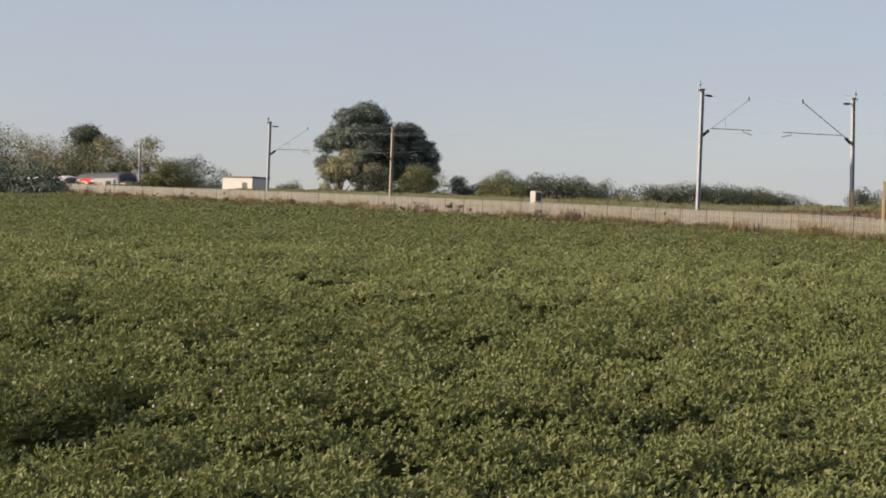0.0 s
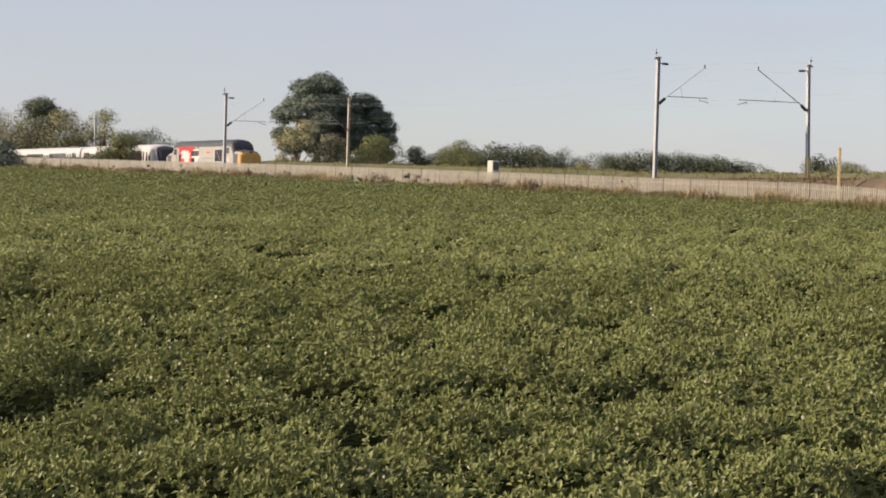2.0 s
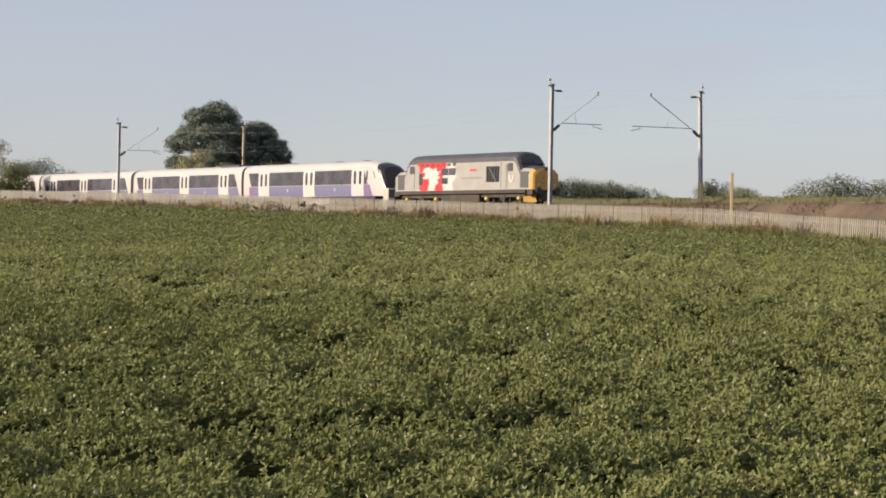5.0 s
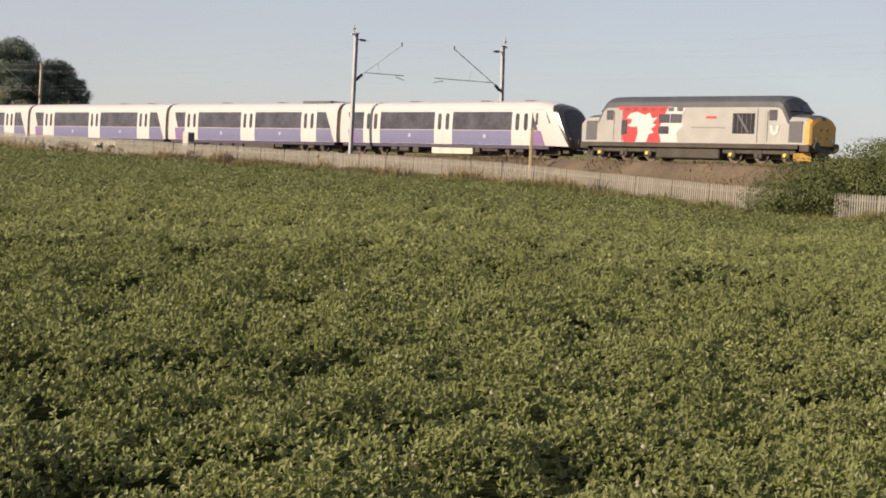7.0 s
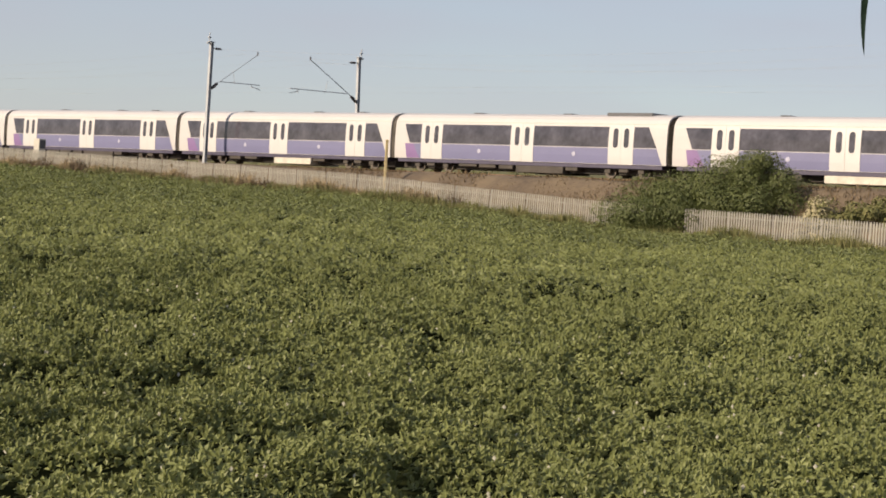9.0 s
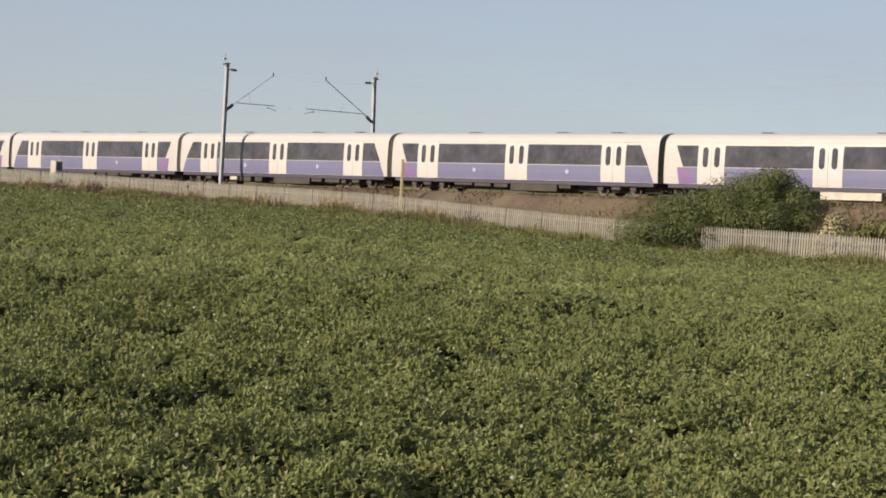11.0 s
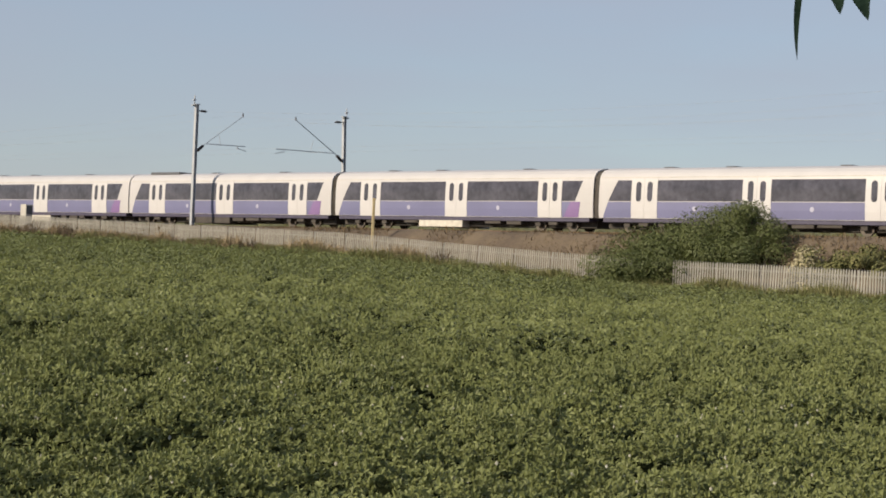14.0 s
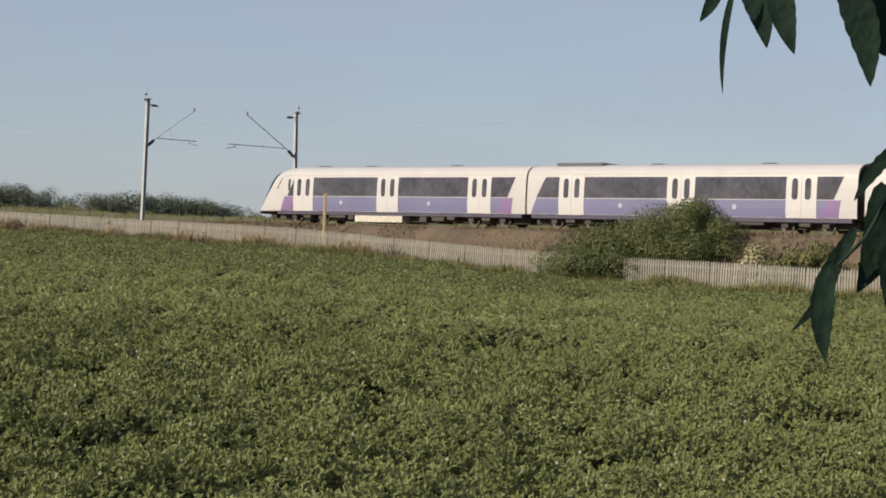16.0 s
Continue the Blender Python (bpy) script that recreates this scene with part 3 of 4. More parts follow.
mid_a = coach("passenger_car", WHITE_CAR, MID_L, (-7.7, 0.0, 7.7), -1, -1, "rear", False, 2)
mid_c = coach("passenger_car", WHITE_CAR, MID_L, (-7.7, 0.0, 7.7), -1, -1, "rear", False, 5, True)
mid_b = coach("centre_car", WHITE_CAR, MID_L, (-7.7, 0.0, 7.7), -1, 1, "none", False, 3)


# ---- the diesel locomotive ----
def loco_ring(x, top, half, low=1.12, flat=0.45):
    pts = [(low, half), (1.7, half), (2.3, half), (top - 0.75, half * 0.985), (top - 0.42, half * 0.93), (top - 0.2, half * 0.76), (top - 0.06, half * 0.48), (top, half * 0.16)]
    return [(x, y, z) for z, y in pts] + [(x, -y, z) for z, y in pts[::-1]]


def flat_plate(bm, outline, y, thick=0.02):
    """A plate on the body's side: outline in (x, z), its face at y."""
    s = -1 if y < 0 else 1
    f = bm.faces.new([bm.verts.new((x, y - s * thick, z)) for x, z in outline])
    g = bmesh.ops.extrude_face_region(bm, geom=[f])
    bmesh.ops.translate(bm, verts=[v for v in g["geom"] if isinstance(v, bmesh.types.BMVert)], vec=(0, s * thick, 0))
    bmesh.ops.recalc_face_normals(bm, faces=bm.faces[:])
    return bm


def rect(x0, x1, z0, z1):
    return [(x0, z0), (x1, z0), (x1, z1), (x0, z1)]


def locomotive():
    top = thing("diesel_locomotive", "silver diesel locomotive with red panel and yellow nose ends", "locomotive")
    W = 1.35
    bm = bmesh.new()
    loft(bm, [loco_ring(x, 4.0, W) for x in (-5.8, 5.8)], pick=lambda c, n: 1 if c.z > 3.36 else 0)
    part("body_side", bm, [M_SILVER, M_LOCOROOF], top)
    for e in (-1, 1):
        bm = bmesh.new()
        loft(bm, [loco_ring(e * 5.8, 4.0, W), loco_ring(e * 6.7, 3.98, W * 0.99), loco_ring(e * 7.0, 3.84, W * 0.965), loco_ring(e * 7.5, 2.95, W * 0.95)],
             pick=lambda c, n: 1 if c.z > 3.25 or abs(n.x) > 0.3 else 0)
        part("cab", bm, [M_SILVER, M_LOCOROOF], top)
        for s in (-1, 1):
            bm = bmesh.new()
            v = [bm.verts.new(p) for p in ((e * 7.03, s * 0.1, 3.6), (e * 7.03, s * 0.95, 3.5), (e * 7.42, s * 1.1, 3.02), (e * 7.42, s * 0.1, 3.06))]
            f = bm.faces.new(v)
            g = bmesh.ops.extrude_face_region(bm, geom=[f])
            bmesh.ops.translate(bm, verts=[q for q in g["geom"] if isinstance(q, bmesh.types.BMVert)], vec=(e * 0.05, 0, 0.04))
            bmesh.ops.recalc_face_normals(bm, faces=bm.faces[:])
            part("windscreen", bm, M_BLACK, top)
            for nm, xa, xb, za, zb, m in (("cab_door", 5.35, 5.9, 1.2, 3.1, M_SILVER), ("door_gap", 5.28, 5.36, 1.2, 3.15, M_LOCODARK), ("cab_window", 6.15, 6.7, 2.5, 3.1, M_GLASS), ("handrail", 6.03, 6.07, 1.3, 3.0, M_LOCODARK)):
                bm = bmesh.new()
                flat_plate(bm, rect(*sorted((e * xa, e * xb)), za, zb), s * (W + 0.012), 0.03)
                part(nm, bm, m, top)
        bm = bmesh.new()
        loft(bm, [loco_ring(e * 7.4, 2.92, W * 0.95), loco_ring(e * 8.65, 2.86, W * 0.93), loco_ring(e * 8.95, 2.74, W * 0.89), loco_ring(e * 9.05, 2.55, W * 0.80)],
             pick=lambda c, n: 2 if c.z > 2.62 else (1 if e * c.x > (8.7 if e > 0 else 8.9) else 0))
        nose = part("nose", bm, [M_SILVER, M_NOSE, M_LOCOROOF], top, "silver nose with ochre yellow front")
        for s in (-1, 1):
            bm = bmesh.new()
            box(bm, *sorted((e * 7.55, e * 8.5)), *sorted((s * (W * 0.95 - 0.03), s * (W * 0.95 + 0.006))), 1.25, 2.45, 0.01)
            part("nose_panel", bm, M_LOCODARK, nose, "dark grey panel on the nose side")
            bm = bmesh.new()
            for k in (0, 1):
                box(bm, *sorted((e * (8.98 + 0.02 * k), e * (9.08 + 0.02 * k))), s * 0.3 - 0.02, s * 0.3 + 0.02, 1.5 + 0.45 * k, 1.62 + 0.45 * k)
            part("nose_catch", bm, M_LOCODARK, nose)
        for s in (-1, 1):
            bm = bmesh.new()
            tube(bm, (e * 9.0, s * 0.75, 1.45), (e * 9.1, s * 0.75, 1.45), 0.13, 0.12, 12)
            part("marker_light", bm, M_BOXWHITE, nose)
            bm = bmesh.new()
            tube(bm, (e * 8.8, s * 0.87, 1.05), (e * 9.25, s * 0.87, 1.05), 0.12, 0.12, 10)
            tube(bm, (e * 9.25, s * 0.87, 1.05), (e * 9.32, s * 0.87, 1.05), 0.25, 0.25, 14)
            part("buffer", bm, M_UNDER, top)
        bm = bmesh.new()
        box(bm, *sorted((e * 8.3, e * 9.0)), -1.25, 1.25, 0.72, 1.15, 0.04)
        box(bm, *sorted((e * 8.6, e * 9.1)), -0.45, 0.45, 0.3, 0.9, 0.05)
        for s in (-1, 0, 1):
            tube(bm, (e * 9.0, s * 0.45, 1.0), (e * 9.12, s * 0.45, 0.4), 0.04, 0.04, 6)
        part("buffer_beam", bm, M_UNDER, top)
        for s in (-1, 1):
            bm = bmesh.new()
            lo, hi = [(e * x, s * y, z) for x, y, z in ((7.9, 1.2, 0.2), (8.75, 0.62, 0.2), (8.65, 0.6, 0.25), (7.85, 1.1, 0.25))], [(e * x, s * y, z) for x, y, z in ((7.9, 1.22, 0.62), (8.7, 0.66, 0.72), (8.6, 0.62, 0.7), (7.85, 1.12, 0.6))]
            loft(bm, [lo, hi])
            part("snow_plough", bm, M_NOSE if e > 0 else M_UNDER, top)
    for s in (-1, 1):
        y = s * (W + 0.008)
        bm = bmesh.new()
        flat_plate(bm, [(-5.7, 3.3), (-5.45, 2.0), (-5.2, 1.14), (-2.1, 1.14), (-2.35, 1.9), (-1.9, 2.8), (-1.6, 3.3)], y)
        part("red_panel", bm, M_RED, top, "red livery panel")
        bm = bmesh.new()
        flat_plate(bm, [(-5.78, 1.16), (-5.24, 1.16), (-5.5, 2.0), (-5.74, 3.2)], y - s * 0.003)
        part("white_panel", bm, M_DOOR, top)
        bm = bmesh.new()
        flat_plate(bm, [(-2.05, 1.16), (-0.75, 1.16), (-0.9, 1.7), (-0.35, 2.2), (-0.6, 2.7), (-0.2, 3.2), (-1.58, 3.3), (-1.88, 2.8), (-2.33, 1.9)], y)
        part("white_panel", bm, M_DOOR, top, "white livery panel")
        bm = bmesh.new()
        shape = [(-4.2, 1.15), (-3.3, 1.15), (-3.1, 1.6), (-2.7, 1.75), (-2.95, 1.95), (-2.5, 2.2), (-2.85, 2.3), (-2.45, 2.65), (-2.9, 2.6), (-3.1, 2.95), (-3.5, 2.8), (-4.1, 3.0), (-4.7, 2.9), (-5.0, 2.6), (-4.55, 2.55), (-4.6, 2.3), (-5.0, 2.15), (-4.5, 2.05), (-4.1, 2.1), (-4.0, 1.75)]
        flat_plate(bm, shape, y + s * 0.008)
        part("white_emblem", bm, M_DOOR, top, "white emblem on the red panel")
        for xa, xb, za, zb in ((-2.35, -1.45, 2.32, 2.86), (-1.4, -0.5, 2.32, 2.86), (-2.35, -1.5, 1.65, 2.12), (-5.4, -4.9, 1.6, 2.5)):
            bm = bmesh.new()
            flat_plate(bm, rect(xa, xb, za, zb), y + s * 0.012)
            part("body_window", bm, M_GLASS, top)
        for k in range(7):
            bm = bmesh.new()
            x = -5.2 + k * 0.72
            flat_plate(bm, rect(x, x + 0.45, 3.02, 3.26), y + s * 0.012)
            part("louvre", bm, M_LOCODARK if k > 4 else M_REDDARK, top)
        bm = bmesh.new()
        flat_plate(bm, rect(3.45, 5.1, 1.72, 2.9), y + s * 0.006)
        gr = part("radiator_grille", bm, M_BLACK, top, "black radiator grille")
        for k in range(5):
            bm = bmesh.new()
            flat_plate(bm, rect(3.5 + k * 0.33, 3.54 + k * 0.33, 1.76, 2.86), y + s * 0.016)
            part("slat", bm, M_LOCODARK, gr)
        bm = bmesh.new()
        flat_plate(bm, [(3.75, 2.8), (3.9, 2.86), (4.75, 1.8), (4.6, 1.76)], y + s * 0.024)
        part("brace", bm, M_LOCODARK, gr)
        bm = bmesh.new()
        flat_plate(bm, rect(1.4, 2.2, 2.6, 2.73), y + s * 0.006)
        part("nameplate", bm, M_RED, top, "red nameplate")
        bm = bmesh.new()
        flat_plate(bm, rect(0.3, 2.9, 2.02, 2.1), y + s * 0.003)
        part("faint_lettering", bm, M_LETTER, top)
        bm = bmesh.new()
        flat_plate(bm, [(6.2, 2.2), (6.3, 1.75), (6.55, 1.62), (6.8, 1.75), (6.9, 2.2), (6.7, 2.2), (6.62, 1.85), (6.48, 1.85), (6.4, 2.2)], s * (W + 0.008))
        part("crest", bm, M_DOOR, top, "small white crest")
        bm = bmesh.new()
        box(bm, -8.3, 8.3, *sorted((s * (W - 0.1), s * (W + 0.02))), 0.86, 1.13, 0.015)
        part("solebar", bm, M_UNDER, top)
    bm = bmesh.new()
    box(bm, -2.6, 2.4, -1.2, 1.2, 0.22, 0.9, 0.06)
    part("fuel_tank", bm, M_UNDER, top)
    bm = bmesh.new()
    box(bm, -8.4, 8.4, -0.6, 0.6, 0.3, 1.0, 0.03)
    part("underframe", bm, M_UNDER, top)
    for b in (-5.3, 5.3):
        bm = bmesh.new()
        for s in (-1, 1):
            box(bm, b - 2.7, b + 2.7, s * 1.08 - 0.07, s * 1.08 + 0.07, 0.55, 0.85, 0.04)
            for k in (-1, 0, 1):
                box(bm, b + k * 2.0 - 0.3, b + k * 2.0 + 0.3, s * 1.1 - 0.1, s * 1.1 + 0.1, 0.3, 0.8, 0.05)
        bg = part("bogie", bm, M_UNDER, top)
        for k in (-1, 0, 1):
            bm = bmesh.new()
            for s in (-1, 1):
                tube(bm, (b + k * 2.0, s * 0.68, 0.56), (b + k * 2.0, s * 0.82, 0.56), 0.56, 0.56, 22)
            tube(bm, (b + k * 2.0, -0.7, 0.56), (b + k * 2.0, 0.7, 0.56), 0.09)
            part("wheelset", bm, M_STEEL, bg)
            for s in (-1, 1):
                bm = bmesh.new()
                tube(bm, (b + k * 2.0, s * 1.18, 0.5), (b + k * 2.0, s * 1.26, 0.5), 0.14, 0.11, 12)
                part("axle_box", bm, M_AXLE if k != 0 else M_UNDER, bg, "yellow axle box cover")
    for x in (-3.4, 0.3, 3.6):
        bm = bmesh.new()
        tube(bm, (x, 0, 3.8), (x, 0, 3.95), 0.55, 0.5, 16)
        part("roof_fan", bm, M_LOCOROOF, top)
    return top


loco = locomotive()


# ---- leaves and trees ----
def leaf_cloud(rng, centres, radii, count, size, flat=0.75, up=0.25, corners=4, loose=0.38, inner=0.45):
    """Small leaf clumps scattered through the outer shell of several lobes. Returns verts and faces."""
    centres, radii = np.asarray(centres, float), np.asarray(radii, float)
    wts = radii ** 2
    which = rng.choice(len(centres), count, p=wts / wts.sum())
    v = rng.normal(size=(count, 3))
    v /= np.linalg.norm(v, axis=1)[:, None]
    lump = 0.88 + 0.26 * np.sin(v[:, 0] * 5 + which) * np.sin(v[:, 1] * 6 + which * 2) * np.sin(v[:, 2] * 5 + 1)
    rad = radii[which] * rng.uniform(inner, 1.08, count) ** 0.5 * lump
    p = centres[which] + v * rad[:, None] * np.array([1, 1, flat])
    nrm = v + rng.normal(scale=loose, size=(count, 3)) + np.array([0, 0, up])
    nrm /= np.linalg.norm(nrm, axis=1)[:, None]
    t = np.cross(nrm, rng.normal(size=(count, 3)))
    t /= np.linalg.norm(t, axis=1)[:, None] + 1e-9
    b = np.cross(nrm, t)
    s = size * rng.uniform(0.6, 1.4, count)[:, None]
    if corners == 4:
        pts = [p - t * s, p - b * s * 0.55 + nrm * s * 0.15, p + t * s, p + b * s * 0.55 + nrm * s * 0.15]
    else:
        pts = [p - t * s * 0.8 - b * s * 0.5, p - t * s * 0.5 + b * s * 0.7, p + t * s]
    return np.stack(pts, 1).reshape(-1, 3), np.arange(count * corners).reshape(-1, corners)


def oak(label, height, spread, tiers, leaves, size, seed, parent_at):
    """A field oak: stout trunk, heavy limbs, and rounded plates of leaves in tiers with sky between them."""
    rng = np.random.default_rng(seed)
    top = thing("oak_tree", label, "tree", at=parent_at)
    bm = bmesh.new()
    fork = height * 0.24
    tube(bm, (0, 0, -0.6), (0, 0, fork), height * 0.042, height * 0.03, 10)
    tube(bm, (0, 0, fork), (0.3, 0.2, height * 0.75), height * 0.03, height * 0.008, 8)
    cs, rs = [], []
    for k, (lift, reach, count, r) in enumerate(tiers):
        for i in range(count):
            ang = math.tau * (i + 0.37 * k) / count + rng.uniform(-0.25, 0.25)
            out = spread * reach * rng.uniform(0.85, 1.1)
            c = (math.cos(ang) * out, math.sin(ang) * out, height * (lift + rng.uniform(-0.035, 0.035)))
            cs.append(c)
            rs.append(spread * r * rng.uniform(0.85, 1.15))
            start = (0.1, 0.05, min(c[2] * 0.75, fork + rng.uniform(0, 0.3) * height))
            tube(bm, start, (c[0] * 0.9, c[1] * 0.9, c[2] - 0.3), height * 0.012, height * 0.003, 6)
    part("trunk", bm, M_BARK, top)
    v, q = leaf_cloud(rng, cs, rs, leaves, size, 0.66, 0.3, 3, 0.3)
    crown = new("crown", raw_mesh("crown", v, q, M_HAZYOAK))
    crown.parent = top
    return top


def tree(name, label, height, spread, crown_low, lobes, leaves, size, material, seed, parent_at, blossom=0, group="", corners=4, taper=0.62, loose=0.38, inner=0.45):
    rng = np.random.default_rng(seed)
    top = thing(name, label, "tree" if crown_low > 0.08 else "bush", group, at=parent_at)
    bm = bmesh.new()
    base = height * max(crown_low, 0.12)
    r = max(0.05, height * 0.028)
    tube(bm, (0, 0, -0.5), (0.02 * height, 0, base), r * 1.3, r * 0.8, 8)
    cs, rs = [], []
    for k in range(lobes):
        ang = k * 2.4 + rng.uniform(-0.4, 0.4)
        u = rng.uniform(0.05, 1.0) ** 0.7
        lift = rng.uniform(0, 1)
        if crown_low < 0.08 and k % 5 < 2:
            lift, u = rng.uniform(0.0, 0.2), rng.uniform(0.6, 1.0)
        reach = spread * 0.5 * u * (1.0 - taper * lift ** 1.6)
        rr = min(spread * rng.uniform(0.13, 0.24), height * 0.4)
        z = height * crown_low + lift * (height * (1 - crown_low) - rr * 0.8)
        c = (math.cos(ang) * reach, math.sin(ang) * reach, max(z, rr * 0.45))
        cs.append(c)
        rs.append(rr)
        tube(bm, (0.015 * height, 0, base * rng.uniform(0.6, 1.0)), (c[0] * 0.8, c[1] * 0.8, c[2]), r * 0.5, r * 0.12, 5)
    part("trunk", bm, M_BARK, top)
    v, q = leaf_cloud(rng, cs, rs, leaves, size, corners=corners, loose=loose, inner=inner)
    ob = new("crown", raw_mesh("crown", v, q, material))
    ob.parent = top
    if blossom:
        white = np.nonzero(rng.random(len(cs)) < 0.6)[0]
        v, q = leaf_cloud(rng, np.asarray(cs)[white], np.asarray(rs)[white] * 1.07, blossom, size * 0.9, up=0.6, corners=corners)
        ob = new("blossom", raw_mesh("blossom", v, q, M_BLOSSOM))
        ob.parent = top
        tagged(ob, "cream blossom")
    return top


def stand(a, d, sink=0.15):
    return Matrix.Translation(place(a, d, float(ground_z(a, d)) - sink))


def polar(az, r):
    """Plan coordinates from a bearing (degrees, left positive) and a distance from the origin."""
    x, y = -math.sin(radians(az)) * r, math.cos(radians(az)) * r
    return x * ALONG.x + y * ALONG.y, x * ACROSS.x + y * ACROSS.y


def far_tree(az, r, name, label, height, spread, low, lobes, leaves, size, material, seed, blossom=0, group="", taper=0.62):
    a, d = polar(az, r)
    return tree(name, label, height, spread, low, lobes, int(leaves * 1.9), size * 0.72, material, seed, stand(a, d), int(blossom * 2.4), group, 3, taper)


# the big oak and its neighbours beyond the railway
OAK_TIERS = ((0.30, 0.30, 7, 0.15), (0.40, 0.39, 8, 0.135), (0.54, 0.36, 8, 0.15), (0.68, 0.28, 7, 0.16), (0.79, 0.17, 5, 0.165), (0.85, 0.04, 2, 0.16))
oak("broad dark green oak tree beyond the railway", 24.2, 22.0, OAK_TIERS, 56000, 0.22, 11, stand(*polar(9.95, 410)))
oak("dark green oak tree beside the broad one", 20.8, 16.5, OAK_TIERS, 36000, 0.22, 12, stand(*polar(8.6, 416)))
far_tree(10.6, 340, "hawthorn_bush", "tall hawthorn bush in cream blossom", 10.8, 9.0, 0.04, 36, 6000, 0.18, M_GREEN, 13, blossom=5200)
far_tree(9.55, 345, "hawthorn_bush", "hawthorn bush with faded tan blossom", 8.2, 8.5, 0.04, 30, 5500, 0.18, M_HEDGE, 14, blossom=3200)
far_tree(8.3, 350, "leafy_bush", "green leafy bush at the field's edge", 8.6, 12.0, 0.05, 36, 8500, 0.20, M_GREEN, 15)
far_tree(7.0, 420, "leafy_bush", "dark green bush at the field's edge", 8.4, 12.0, 0.05, 34, 7000, 0.22, M_HEDGE, 16)
far_tree(5.7, 385, "leafy_bush", "rounded dark green bush by the hedge", 9.2, 12.0, 0.04, 36, 8000, 0.20, M_GREEN, 17)
far_tree(12.0, 350, "leafy_bush", "low grey-green bush on the far verge", 5.0, 9.0, 0.04, 26, 4500, 0.18, M_HEDGE, 18)
far_tree(14.9, 350, "leafy_bush", "dark green bush beyond the hut", 9.2, 15.0, 0.04, 36, 9000, 0.20, M_HAZYOAK, 19)
far_tree(18.0, 450, "ash_tree", "tall rounded tree behind the hawthorns", 19.0, 18.0, 0.1, 44, 14000, 0.30, M_HEDGE, 20)
for k, (az, r, h, w, bl) in enumerate(((20.6, 320, 9.0, 10, 4500), (19.4, 330, 8.2, 9, 5000), (18.3, 330, 7.6, 8.5, 1800), (17.2, 335, 9.4, 8, 3600), (16.3, 330, 8.4, 7, 1600), (22.0, 320, 9.5, 11, 3000), (15.6, 335, 6.2, 8, 400))):
    far_tree(az, r, "hawthorn_bush", "tall hawthorn bush with cream blossom beyond the track", h * 1.35, w * 1.6, 0.02, 44, 8500, 0.18, M_GREEN, 30 + k, blossom=int(bl * 1.3), group="hawthorns")
for k, (az, h) in enumerate(((6.0, 5.6), (5.4, 6.2), (4.9, 6.6), (4.3, 6.4), (3.7, 6.4), (3.1, 5.8), (2.5, 5.0), (6.4, 5.4), (1.2, 5.2), (0.6, 5.2), (0.0, 5.6), (-0.6, 5.4), (-1.2, 5.8), (-1.8, 5.2), (-2.4, 4.8), (-3.0, 3.2), (-3.5, 1.8))):
    far_tree(az, 430, "hedge_bush", "dense dark green hedge bush on the horizon", h * 1.3 + 2.0, 13.0, 0.02, 66, 7000, 0.24, M_HAZYOAK if k % 5 == 1 else M_HEDGE, 50 + k, group="far hedge", taper=0.15)
far_tree(1.9, 415, "hawthorn_bush", "small hawthorn bush with pale blossom", 6.0, 8.0, 0.04, 26, 4500, 0.18, M_GREEN, 70, blossom=1500)
far_tree(-4.85, 380, "leafy_bush", "rounded dark bush past the line", 8.2, 10.0, 0.04, 34, 7000, 0.20, M_HEDGE, 71)
far_tree(-5.75, 375, "leafy_bush", "rounded green bush past the line", 6.4, 11.0, 0.04, 34, 7000, 0.20, M_GREEN, 72, blossom=600)
for k, (az, h) in enumerate(((-7.9, 4.6), (-8.6, 5.0), (-9.3, 4.6), (-10.1, 3.8), (-10.9, 3.2), (-11.7, 3.0), (-12.5, 2.8), (-13.4, 3.0), (-14.3, 2.8))):
    far_tree(az, 400, "hedge_bush", "low green hedge bush past the line", h * 1.25 + 3.5, 14.0, 0.02, 60, 5500, 0.23, M_HEDGE, 80 + k, blossom=500 if k == 0 else 0, group="far low hedge", taper=0.2)
# bushes on the near side of the line
def near_bush(a, d, *args, **kw):
    return tree(*args, parent_at=stand(a, d, 0.3), loose=0.28, inner=0.62, **kw)


near_bush(197.5, 83.5, "leafy_bush", "fresh green bush beside the track", 5.3, 6.4, 0.03, 34, 15000, 0.10, M_GREEN, 100)
near_bush(206, 83.5, "leafy_bush", "low green bush beside the track", 3.2, 6.0, 0.03, 26, 9000, 0.10, M_HEDGE, 101)
near_bush(222, 76.5, "leafy_bush", "dark shaded bush at the field's corner", 5.5, 10.0, 0.02, 36, 9000, 0.16, M_HAZYOAK, 102)
near_bush(235, 75.0, "leafy_bush", "dark shaded bush at the field's corner", 5.9, 10.0, 0.02, 36, 9000, 0.16, M_HAZYOAK, 103)
near_bush(212, 83.6, "leafy_bush", "low green bush beside the track", 3.5, 8.5, 0.02, 44, 15000, 0.10, M_HEDGE, 111, taper=0.15)
near_bush(221.5, 83.8, "leafy_bush", "low green bush beside the track", 3.5, 8.5, 0.02, 44, 15000, 0.10, M_GREEN, 112, taper=0.15)
near_bush(230, 83.8, "leafy_bush", "low green bush beside the track", 3.6, 8.5, 0.02, 44, 14000, 0.10, M_GREEN, 114, taper=0.15)
weed_rng = random.Random(77)
for k in range(46):
    near_bush(94 + k * 2.5 + weed_rng.uniform(-1.6, 1.6), 79.35, "weed_clump", "brown-green dock growing against the fence", weed_rng.uniform(0.9, 1.9), weed_rng.uniform(0.7, 1.8), 0.05, 9, 700, 0.05, M_HEDGE if k % 3 == 0 else M_DOCK, 300 + k, group="weeds along the fence")
